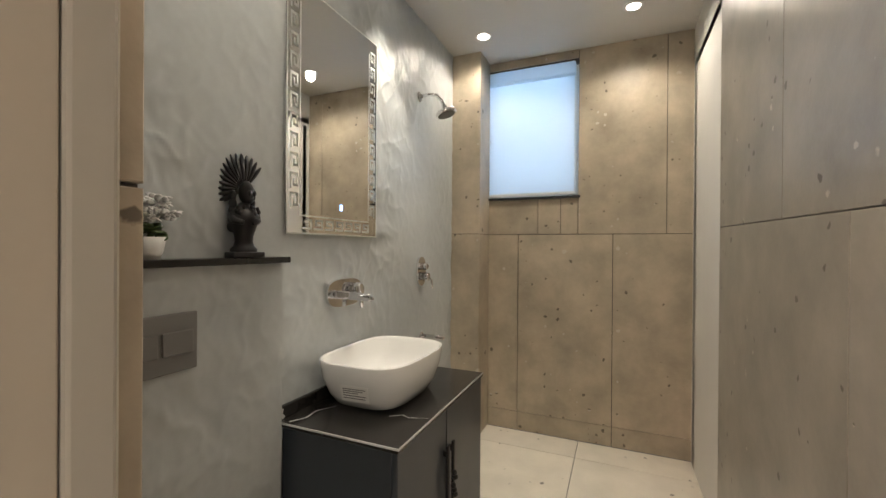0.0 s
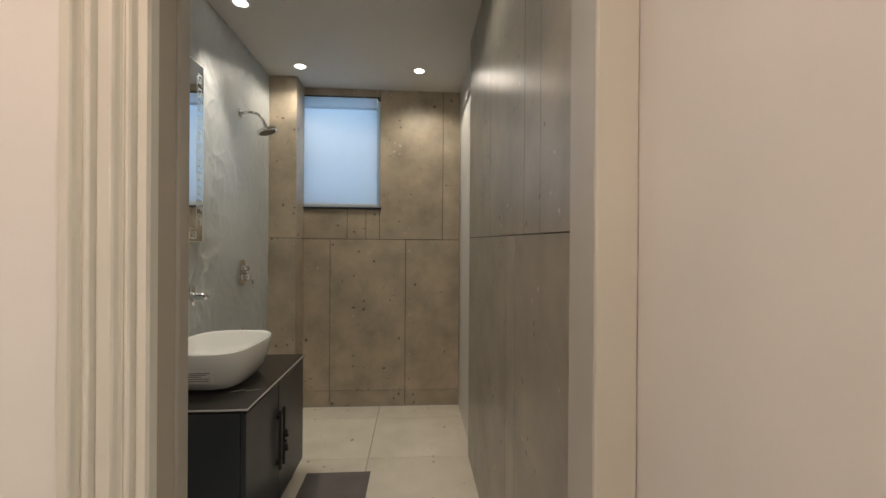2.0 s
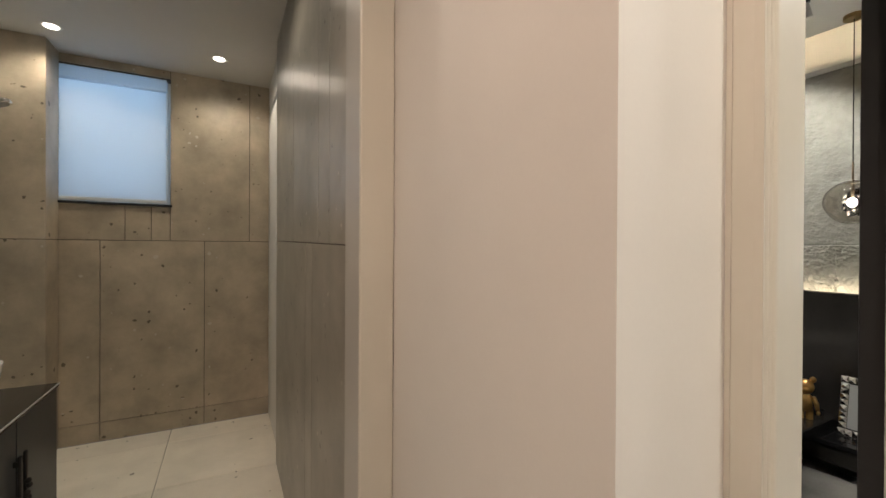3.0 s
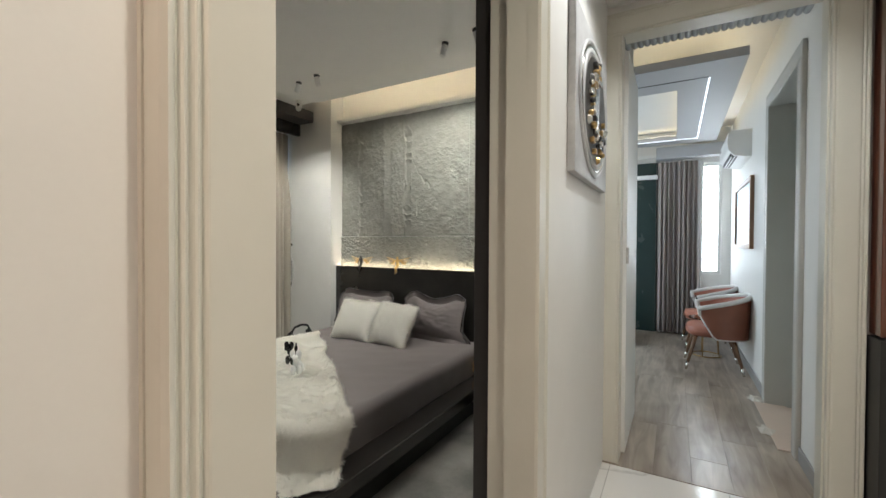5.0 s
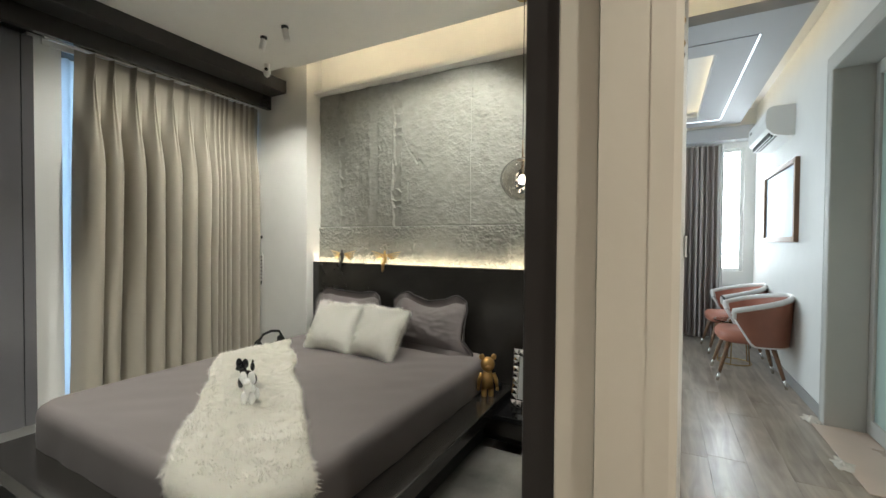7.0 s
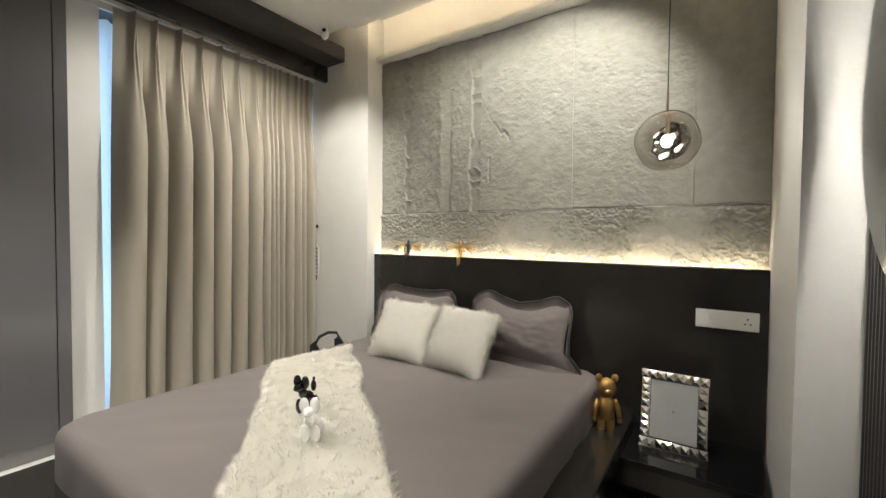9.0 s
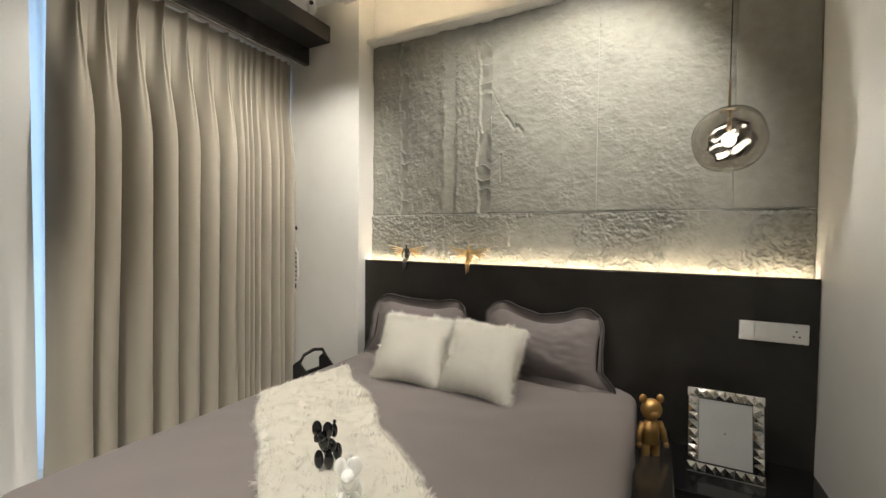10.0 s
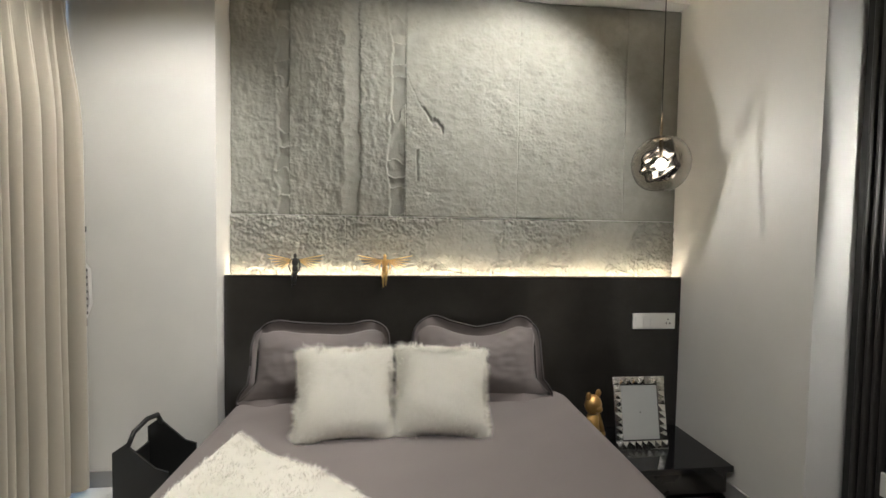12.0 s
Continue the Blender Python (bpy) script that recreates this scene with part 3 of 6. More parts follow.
part("lining_head", box(-0.425, 0.43, 0.05, 0.20, 2.40, 2.42, 0.0), "trim", t)
part("casing_head", box(-0.50, 0.428, 0.028, 0.049, 2.42, 2.55, 0.004), "trim", t)

casing("door_frame_2", 0.722, 1.597, -0.49, -1, 2.43, 0.10, 0.038, reeds=(0.72, 0.82, 0.92))
t = thing("door_lining_2", 0, 0, 0, "cream lining of the bedroom doorway with dark inner edge", "door frame", kind="structure")
part("lining_left", box(0.62, 0.7205, -0.496, -0.29, 0, 2.43), "trim", t)
part("lining_right", box(1.5985, 1.70, -0.496, -0.425, 0, 2.43), "trim", t)
part("lining_rebate", box(1.622, 1.70, -0.424, -0.362, 0, 2.43, 0.003), "trim", t)
part("lining_head", box(0.722, 1.597, -0.488, -0.29, 2.43, 2.45), "trim", t)
part("dark_edge", box(1.638, 1.742, -0.360, -0.305, 0, 2.45, 0.004), "darkpanel", t, "dark grey edge of the panelled bedroom side")

casing("door_frame_3", -1.509, -0.578, 3.13, -1, 2.56, 0.14, 0.03, axis="y")
t = thing("door_lining_3", 0, 0, 0, "pale lining of the corridor doorway", "door frame", kind="structure")
part("lining_left", box(3.13, 3.235, -0.578, -0.49, 0, 2.60, 0.003), "trim", t)
part("lining_right", box(3.13, 3.235, -1.60, -1.50, 0, 2.60, 0.003), "trim", t)
part("lining_head", box(3.13, 3.235, -1.50, -0.585, 2.56, 2.60), "trim", t)

casing("door_frame_4", 3.80, 4.72, -1.541, 1, 2.46, 0.11, 0.025, material="greytrim", label="grey-beige casing round the side doorway")
t = thing("door_lining_4", 0, 0, 0, "grey-beige deep lining of the side doorway", "door frame", kind="structure")
part("lining_left", box(3.76, 3.80, -1.90, -1.541, 0, 2.46), "greytrim", t)
part("lining_right", box(4.72, 4.76, -1.90, -1.541, 0, 2.46), "greytrim", t)
part("lining_head", box(3.80, 4.72, -1.90, -1.541, 2.46, 2.50), "greytrim", t)

# inner bathroom door beside the far wall
casing("door_frame_5", 2.14, 2.757, 0.43, -1, 2.38, 0.10, 0.03, axis="y", label="cream casing of the inner bathroom door")
d = thing("door_5", 0, 0, 0, "closed cream lacquered inner bathroom door", "door", kind="structure")
part("door_leaf", box(0.42, 0.428, 2.14, 2.757, 0.0, 2.38, 0.002), "liningtrim", d)


# ---- windows ----
def window(name, axis, wall0, wall1, a0, a1, z0, z1, bars, label, frame=0.04):
    """Frame, panes and a sill in an opening through a wall between wall0 and wall1."""
    w = thing(name, 0, 0, 0, label, "window", kind="structure")
    mid = (wall0 + wall1) / 2

    def b(a, c, d0, d1, e, f, bev=0.003):
        return box(a, c, d0, d1, e, f, bev) if axis == "x" else box(d0, d1, a, c, e, f, bev)
    for a, c, e, f in ((a0, a0 + frame, z0, z1), (a1 - frame, a1, z0, z1), (a0 + frame, a1 - frame, z0, z0 + frame), (a0 + frame, a1 - frame, z1 - frame, z1)):
        part("window_frame", b(a, c, mid - 0.025, mid + 0.025, e, f), "white", w)
    n = len(bars) + 1
    zs = [z0 + frame, *bars, z1 - frame]
    for i in range(n):
        p = part("pane", b(a0 + frame, a1 - frame, mid - 0.003, mid + 0.003, zs[i] + 0.006, zs[i + 1] - 0.006, 0), "glass", w)
        p.visible_shadow = False
    for z in bars:
        part("glazing_bar", b(a0 + frame, a1 - frame, mid - 0.012, mid + 0.012, z - 0.006, z + 0.006, 0.002), "white", w)
    return w


window("window_1", "x", 2.93, 3.03, -0.955, -0.275, 1.665, 2.595, (2.1,), "white framed bathroom window behind a roller blind")
window("window_2", "x", 3.45, 3.55, 2.24, 3.74, 0.06, 2.55, (), "tall bedroom window behind the pleated curtain")
window("window_3", "y", 7.50, 7.60, -1.43, -1.12, 0.90, 2.50, (1.12, 1.38, 1.64, 1.90, 2.16, 2.34), "narrow living room window with white glazing bars")
window("window_4", "x", 1.5, 1.6, 4.9, 7.4, 0.4, 2.5, (), "wide living room window with white frame")
setting("backdrop", box(7.9, 7.92, -2.6, 0.2, 0.2, 3.4), "daylight", "bright overexposed daylight outside the window")

# ---- bathroom ----
sill = tagged(part("window_sill", box(-0.955, -0.262, 2.842, 2.93, 1.652, 1.668, 0.003), "black"), "thin black stone sill below the bathroom blind", "window sill")
blind = thing("roller_blind", -0.615, 2.912, 1.672, "white translucent roller blind lowered over the bathroom window", "blind")
part("cassette", box(-0.318, 0.318, -0.045, 0.01, 0.83, 0.92, 0.012), "blind", blind)
part("fabric", box(-0.308, 0.308, -0.006, -0.004, 0.03, 0.84), "blind", blind)
part("bottom_bar", box(-0.312, 0.312, -0.012, 0.004, 0.008, 0.03, 0.004), "plate", blind)
part("chain", tube(bmesh.new(), [(0.322, -0.02, 0.85), (0.324, -0.02, 0.4), (0.322, -0.02, 0.06)], 0.003, 6), "plate", blind)


def crumple(y, z):
    """Pressed plaster with small leaf-like creases, in metres."""
    p = Vector((y, z, 3.1))
    q = p + 0.05 * noise.noise_vector(p * 5.0)
    calm = max(0.2, 0.6 + 1.0 * noise.noise(p * 1.6))
    facet = abs(noise.noise(Vector((q.x * 8.5 + q.y * 6.0, q.y * 6.5 - q.x * 3.5, 1.7))))
    leaf = (1 - abs(noise.noise(Vector((q.x * 11.0 - q.y * 8.0, q.y * 7.5 + q.x * 5.0, 6.2))))) ** 5
    fine = abs(noise.noise(Vector((q.x * 24, q.y * 15 + q.x * 12, 9.4))))
    return 0.014 + 0.004 * noise.noise(p * 2.0) - calm * (0.011 * facet + 0.004 * fine) + 0.005 * leaf * calm


w = setting("wall_bath_relief", grid(340, 340, lambda u, v: (-1.122 + crumple(0.15 + 2.53 * u, BC * v), 0.15 + 2.53 * u, BC * v)), "relief", "light grey plaster wall with crumpled fold relief", smooth=True)

box_wall = setting("cistern_wall", grid(120, 170, lambda u, v: (-1.070 + crumple(0.1 + 0.85 * u, 3 + 1.25 * v), 0.15 + 0.85 * u, 1.25 * v)), "relief", "grey relief half wall hiding the cistern", smooth=True)
setting("cistern_wall_side", box(-1.128, -1.064, 0.985, 1.0, 0, 1.25), "relief")
tagged(part("ledge", box(-1.128, -1.028, 0.15, 1.010, 1.252, 1.272, 0.003), "dark"), "thin black stone ledge over the cistern wall", "shelf")
fp = thing("flush_plate", -1.052, 0.592, 1.060, "grey plastic flush plate with two buttons", "flush plate")
part("plate", box(-0.006, 0.008, -0.10, 0.10, -0.075, 0.075, 0.004), "greyplastic", fp)
part("button", box(0.008, 0.014, -0.085, -0.005, -0.03, 0.03, 0.003), "greyplastic", fp)
part("button", box(0.008, 0.014, 0.005, 0.085, -0.03, 0.03, 0.003), "greyplastic", fp)


def bust(name, x, y, z):
    """A dark bust with a fan of feathers round the head, one plain mesh."""
    bm = bmesh.new()
    add_box(bm, -0.045, 0.045, -0.055, 0.055, 0, 0.016, 0.004)
    prof = [(0.046, 0.016), (0.047, 0.024), (0.036, 0.032), (0.031, 0.045), (0.033, 0.062), (0.043, 0.085), (0.052, 0.106), (0.053, 0.118), (0.044, 0.132), (0.024, 0.143), (0.019, 0.155), (0.0, 0.16)]
    rings = []
    for r, h in prof:
        rings.append([bm.verts.new((0.72 * r * math.cos(a), r * math.sin(a), h)) for a in (2 * math.pi * i / 18 for i in range(18))])
    for a, c in zip(rings, rings[1:]):
        for i in range(18):
            bm.faces.new((a[i], a[(i + 1) % 18], c[(i + 1) % 18], c[i]))
    ball(bm, (0.004, 0.006, 0.186), (0.027, 0.026, 0.034))
    ball(bm, (0.022, 0.026, 0.183), (0.007, 0.007, 0.009), 8, 6)
    ball(bm, (0.01, 0.012, 0.165), (0.018, 0.018, 0.012), 10, 6)
    for row, (r0, length) in enumerate(((0.024, 0.085), (0.020, 0.065))):
        for i in range(15):
            a = radians(-48 + 11.5 * i + 5 * row)
            d = Vector((-0.25 - 0.1 * row, math.sin(-a) * 0.9, math.cos(a))).normalized()
            base = Vector((-0.008, 0.002, 0.195)) + d * r0
            m = d.to_track_quat("Z", "X").to_matrix().to_4x4()
            ball(bm, base + d * length * 0.5, (0.006, 0.0105, length * 0.55), 8, 6, m)
    for sg in (-1, 1):
        tube(bm, [(0.0, sg * 0.046, 0.122), (0.018, sg * 0.040, 0.105), (0.036, sg * 0.016, 0.098)], [0.012, 0.012, 0.007], 8)
    ball(bm, (0.030, 0.006, 0.182), (0.008, 0.006, 0.009), 8, 6)
    for k in range(9):
        ball(bm, (0.028, 0.04 * math.sin(0.7 * (k - 4)) , 0.132 - 0.012 * math.cos(0.7 * (k - 4))), 0.007, 6, 5)
    for i in range(7):
        ball(bm, (-0.010, 0.034, 0.19 - 0.016 * i), (0.012, 0.011, 0.012), 8, 6)
    for i in range(5):
        ball(bm, (-0.006, -0.036, 0.175 - 0.022 * i), (0.013, 0.012 + 0.002 * i, 0.017), 8, 6)
    ob = part(name, bm, "statue", smooth=True, m=pose(x, y, z, 0, 0, -20))
    return tagged(ob, "matte black bust statue with feather headdress on the ledge", "statue")


bust("bust_statue", -1.068, 0.856, 1.272).scale = (1.0, 0.84, 1.06)

fl = thing("flower_pot", -1.068, 0.575, 1.272, "white artificial flowers with green leaves in a pale pot", "flowers")
part("pot", lathe([(0.028, 0), (0.036, 0.02), (0.042, 0.055), (0.039, 0.055), (0.034, 0.03), (0.0, 0.03)]), "flowerbase", fl, smooth=True)
rng = random.Random(4)
bm = bmesh.new()
for i in range(16):
    a, r = rng.uniform(0, 6.28), rng.uniform(0.01, 0.05)
    ball(bm, (r * math.cos(a) * 0.8, r * math.sin(a) * 1.2, 0.068 + rng.uniform(-0.01, 0.02)), (0.03, 0.014, 0.004), 8, 5, pose(0, 0, 0, rng.uniform(-35, 35), rng.uniform(-35, 35), rng.uniform(0, 360)))
part("leaves", bm, "leaf", fl, smooth=True)
bm = bmesh.new()
for i in range(44):
    c = Vector((rng.uniform(-0.038, 0.038), rng.uniform(-0.055, 0.06), 0.118 + rng.uniform(-0.022, 0.036)))
    for k in range(5):
        a = 2 * math.pi * k / 5 + i
        ball(bm, c + Vector((0.009 * math.cos(a), 0.009 * math.sin(a), 0.003 * (k % 2))), (0.0095, 0.0075, 0.003), 6, 4, pose(0, 0, 0, rng.uniform(-40, 40), rng.uniform(-40, 40), math.degrees(a)))
part("blossoms", bm, "petal", fl, "white blossoms", smooth=True)

# vanity with vessel basin
VX0, VX1, VY0, VY1 = -1.080, -0.628, 1.030, 1.848
van = thing("vanity_cabinet", 0, 0, 0, "charcoal laminate vanity cabinet with two doors", "cabinet")
part("carcass", box(VX0, VX1 - 0.022, VY0, VY1, 0.09, 0.683, 0.002), "vanity", van)
for y0, y1, hy in ((VY0 + 0.002, 1.412, 1.390), (1.418, VY1 - 0.002, 1.442)):
    dr = part("door", box(VX1 - 0.020, VX1, y0, y1, 0.094, 0.680, 0.003), "vanity", van)
    h = bmesh.new()
    add_box(h, VX1 + 0.012, VX1 + 0.024, hy - 0.009, hy + 0.009, 0.27, 0.55, 0.004)
    for z in (0.30, 0.52):
        add_box(h, VX1, VX1 + 0.014, hy - 0.006, hy + 0.006, z - 0.01, z + 0.01)
    part("handle", h, "black", dr, "slim black bar handle")
lk = bmesh.new()
for k in range(5):
    ball(lk, (VX1 + 0.034, 1.416 + 0.012 * math.sin(k * 2.1), 0.44 - 0.022 * k), (0.011, 0.013, 0.011), 8, 6)
part("catch", lk, "black", van, "small dark bronze catch", smooth=True)
for x in (VX0 + 0.05, VX1 - 0.06):
    for y in (VY0 + 0.05, VY1 - 0.05):
        part("leg", lathe([(0.016, 0), (0.018, 0.09)], 12, pose(x, y, 0)), "black", van)
ct = thing("vanity_countertop", 0, 0, 0, "black marble vanity top with white veins and pale edge", "countertop")
part("slab", box(VX0 - 0.03, VX1 + 0.006, VY0 - 0.006, VY1 + 0.006, 0.684, 0.7005, 0.001), "counter", ct)
part("front_edge", box(VX1 + 0.006, VX1 + 0.009, VY0 - 0.009, VY1 + 0.009, 0.695, 0.702, 0.001), "edge", ct, "pale polished edge line")
part("side_edge", box(VX0 - 0.03, VX1 + 0.006, VY0 - 0.009, VY0 - 0.006, 0.695, 0.702, 0.001), "edge", ct)
part("upstand", box(-1.112, -1.095, VY0 - 0.006, VY1, 0.7005, 0.745, 0.002), "counter", ct)
for pts in ([(-1.06, 1.04, 0.7012), (-1.03, 1.09, 0.7012), (-1.04, 1.15, 0.7012), (-1.0, 1.22, 0.7012)], [(-0.77, 1.22, 0.7012), (-0.73, 1.25, 0.7012), (-0.70, 1.235, 0.7012), (-0.635, 1.26, 0.7012)]):
    vein = tube(bmesh.new(), pts, [0.004, 0.003, 0.003, 0.0015], 6)
    for v in vein.verts:
        v.co.z = 0.7012 + (v.co.z - 0.7012) * 0.05
    part("vein", vein, "edge", ct, "white marble vein")
blot = tube(bmesh.new(), [(-1.0946, 1.027, 0.743), (-1.0946, 1.040, 0.732), (-1.0946, 1.038, 0.718), (-1.0946, 1.050, 0.704)], [0.006, 0.010, 0.007, 0.008], 8)
for v in blot.verts:
    v.co.x = -1.0946 + (v.co.x + 1.0946) * 0.05
    v.co.y = max(v.co.y, 1.0245)
    v.co.z = min(max(v.co.z, 0.7008), 0.7445)
part("vein", blot, "edge", ct, "white marble blotch on the upstand")


def rounded(hx, hy, k, a):
    c, s = math.cos(a), math.sin(a)
    return hx * math.copysign(abs(c) ** (2 / k), c), hy * math.copysign(abs(s) ** (2 / k), s)


def basin_shell():
    prof = [(0.0, 0.004), (0.66, 0.0), (0.77, 0.012), (0.87, 0.05), (0.96, 0.11), (1.0, 0.172), (0.995, 0.177), (0.975, 0.177), (0.955, 0.168), (0.90, 0.11), (0.78, 0.055), (0.55, 0.032), (0.12, 0.026), (0.0, 0.026)]
    bm, rings = bmesh.new(), []
    for r, z in prof:
        rings.append([bm.verts.new((*[r * q for q in rounded(0.195, 0.262, 3.5, 2 * math.pi * i / 64)], z)) for i in range(64)])
    for a, c in zip(rings, rings[1:]):
        for i in range(64):
            bm.faces.new((a[i], a[(i + 1) % 64], c[(i + 1) % 64], c[i]))
    bmesh.ops.remove_doubles(bm, verts=bm.verts, dist=1e-4)
    return bm


bs = thing("vessel_basin", -0.903, 1.412, 0.704, "white glossy ceramic vessel basin with rounded corners", "basin")
part("bowl", basin_shell(), "whitegloss", bs, smooth=True)
part("drain", lathe([(0.026, 0.024), (0.028, 0.031), (0.012, 0.034), (0.0, 0.034)], 20), "chrome", bs, "chrome drain", smooth=True)
st = part("sticker", box(-0.055, 0.055, -0.0012, 0, 0.055, 0.115), "plate", bs, "small white product sticker with grey print lines", m=pose(0.03, -0.238, 0.0, 14, 0, 4))
for z, ln in ((0.104, 0.046), (0.096, 0.04), (0.088, 0.03), (0.078, 0.046), (0.068, 0.044)):
    part("print_line", box(-0.046, -0.046 + 2 * ln, -0.0016, -0.0011, z - 0.0018, z + 0.0018), "greyplastic", st)

# wall mixer and spout
tp = thing("basin_tap", -1.104, 1.395, 1.112, "chrome wall-mounted basin spout with lever", "tap")
bm = bmesh.new()
pl = [rounded(0.118, 0.058, 3.0, 2 * math.pi * i / 40) for i in range(40)]
part("back_plate", extrude_profile(pl, 0.0, 0.014, lambda u, v, w: (w, u, v)), "chrome", tp, smooth=False)
part("spout", tube(bmesh.new(), [(0.01, -0.045, -0.006), (0.09, -0.045, -0.008), (0.165, -0.045, -0.012), (0.172, -0.045, -0.022)], [0.018, 0.0165, 0.0155, 0.0135], 14), "chrome", tp, smooth=True)
part("valve", tube(bmesh.new(), [(0.01, 0.05, 0.008), (0.05, 0.05, 0.008), (0.056, 0.05, 0.008)], [0.032, 0.032, 0.025], 20), "chrome", tp, smooth=True)
part("lever", tube(bmesh.new(), [(0.046, 0.05, 0.0), (0.058, 0.05, -0.04), (0.06, 0.05, -0.068)], [0.012, 0.010, 0.008], 10), "chrome", tp, smooth=True)

dv = thing("shower_mixer", -1.103, 2.13, 1.165, "chrome shower mixer with round lever on relief wall", "shower mixer")
pl = [rounded(0.055, 0.085, 2.4, 2 * math.pi * i / 36) for i in range(36)]
part("back_plate", extrude_profile(pl, 0.0, 0.012, lambda u, v, w: (w, u, v)), "chrome", dv)
part("knob", tube(bmesh.new(), [(0.01, 0, 0.028), (0.045, 0, 0.028), (0.05, 0, 0.028)], [0.02, 0.02, 0.015], 16), "chrome", dv, smooth=True)
part("valve", tube(bmesh.new(), [(0.01, 0, -0.03), (0.055, 0, -0.03), (0.06, 0, -0.03)], [0.024, 0.024, 0.018], 16), "chrome", dv, smooth=True)
part("lever", tube(bmesh.new(), [(0.05, 0.005, -0.03), (0.062, 0.03, -0.055), (0.064, 0.032, -0.10)], [0.008, 0.007, 0.006], 10), "chrome", dv, smooth=True)

sh = thing("wall_shower", -1.108, 2.115, 2.194, "chrome shower arm with round rain head", "shower head")
part("flange", lathe([(0.03, 0), (0.03, 0.004), (0.014, 0.014), (0.0, 0.014)], 20, pose(0, 0, 0, 0, 90, 0)), "chrome", sh, smooth=True)
part("arm", tube(bmesh.new(), [(0.0, 0, 0), (0.055, 0.014, 0.012), (0.10, 0.026, 0.005), (0.13, 0.034, -0.03), (0.142, 0.038, -0.06)], 0.0105, 12), "chrome", sh, smooth=True)
hd = part("head", lathe([(0.0, 0.03), (0.014, 0.03), (0.018, 0.012), (0.05, -0.004), (0.062, -0.012), (0.062, -0.026), (0.055, -0.028), (0.0, -0.028)], 28, pose(0.150, 0.040, -0.085, 0, -18, 10)), "chrome", sh, smooth=True)
part("nozzle_plate", lathe([(0.0, -0.0285), (0.052, -0.0285), (0.05, -0.031), (0.0, -0.031)], 24, pose(0.150, 0.040, -0.085, 0, -18, 10)), "greyplastic", hd, "grey rubber nozzle plate")

gb = thing("low_spout", -1.108, 2.16, 0.777, "chrome low wall spout behind the basin", "tap")
part("pipe", tube(bmesh.new(), [(0, 0, 0), (0.09, 0.0, 0.002), (0.15, 0.0, -0.004)], [0.012, 0.010, 0.010], 12), "chrome", gb, smooth=True)
part("flange", lathe([(0.025, 0), (0.025, 0.005), (0.012, 0.009)], 18, pose(0, 0, 0, 0, 90, 0)), "chrome", gb, smooth=True)

# mirror with etched key border
MY0, MY1, MZ0, MZ1 = 1.052, 1.635, 1.352, 2.275
mr = thing("vanity_mirror", -1.100, 0, 0, "rectangular mirror with etched key-pattern border and touch light", "mirror")
part("glass", box(0, 0.006, MY0, MY1, MZ0, MZ1, 0.002), "mirror", mr)
part("backing", box(-0.012, 0, MY0 + 0.02, MY1 - 0.02, MZ0 + 0.02, MZ1 - 0.02), "greyplastic", mr)
for y0, y1, z0, z1 in ((MY0, MY0 + 0.006, MZ0, MZ1), (MY0 + 0.066, MY0 + 0.071, MZ0 + 0.075, MZ1 - 0.07), (MY1 - 0.006, MY1, MZ0, MZ1), (MY1 - 0.071, MY1 - 0.066, MZ0 + 0.075, MZ1 - 0.07), (MY0 + 0.006, MY1 - 0.006, MZ0, MZ0 + 0.006), (MY0 + 0.066, MY1 - 0.066, MZ0 + 0.067, MZ0 + 0.072), (MY0 + 0.006, MY1 - 0.006, MZ1 - 0.006, MZ1)):
    part("etched_band", box(0.006, 0.0066, y0, y1, z0, z1), "etched", mr)
KEY = ((0, 0, 1, 6), (0, 5, 5, 6), (4, 1, 5, 6), (2, 1, 5, 2), (2, 1, 3, 4), (0, 0, 6.6, 0.8))
for i in range(12):
    z = MZ0 + 0.09 + 0.072 * i
    if z < MZ1 - 0.10:
        for base, sgn in ((MY0 + 0.018, 1), (MY1 - 0.018, -1)):
            bm = bmesh.new()
            for a, c, e, f in KEY[:5]:
                y0, y1 = base + sgn * a * 0.008, base + sgn * e * 0.008
                add_box(bm, 0.006, 0.0066, min(y0, y1), max(y0, y1), z + c * 0.010, z + f * 0.010)
            part("etched_key", bm, "etched", mr)
for i in range(7):
    y = MY0 + 0.08 + 0.064 * i
    bm = bmesh.new()
    for a, c, e, f in KEY[:5]:
        add_box(bm, 0.006, 0.0066, y + c * 0.009, y + f * 0.009, MZ0 + 0.018 + a * 0.008, MZ0 + 0.018 + e * 0.008)
    part("etched_key", bm, "etched", mr)
part("touch_key", box(0.006, 0.007, 1.355, 1.372, MZ0 + 0.105, MZ0 + 0.13), "touch", mr, "glowing blue touch key")

# mat and ceiling lights
bm = grid(24, 24, lambda u, v: (-0.60 + 0.37 * u, 1.18 + 0.66 * v, 0.004 + 0.010 * min(1, 12 * min(u, 1 - u), 12 * min(v, 1 - v)) + 0.002 * noise.noise(Vector((u * 30, v * 40, 0)))))
tagged(part("bath_mat", bm, "mat", smooth=True), "short-pile grey bath mat in front of the vanity", "bath mat")


def downlight(x, y, z, group):
    t = thing("recessed_downlight", x, y, z, "round recessed ceiling downlight, lit", "ceiling light", group)
    part("trim_ring", lathe([(0.036, -0.001), (0.048, -0.004), (0.052, -0.001), (0.052, 0.004), (0.036, 0.004)], 28), "plate", t, smooth=True)
    part("diffuser", lathe([(0.0, -0.002), (0.036, -0.002), (0.036, 0.003)], 24), "lampdisc", t, "glowing diffuser")


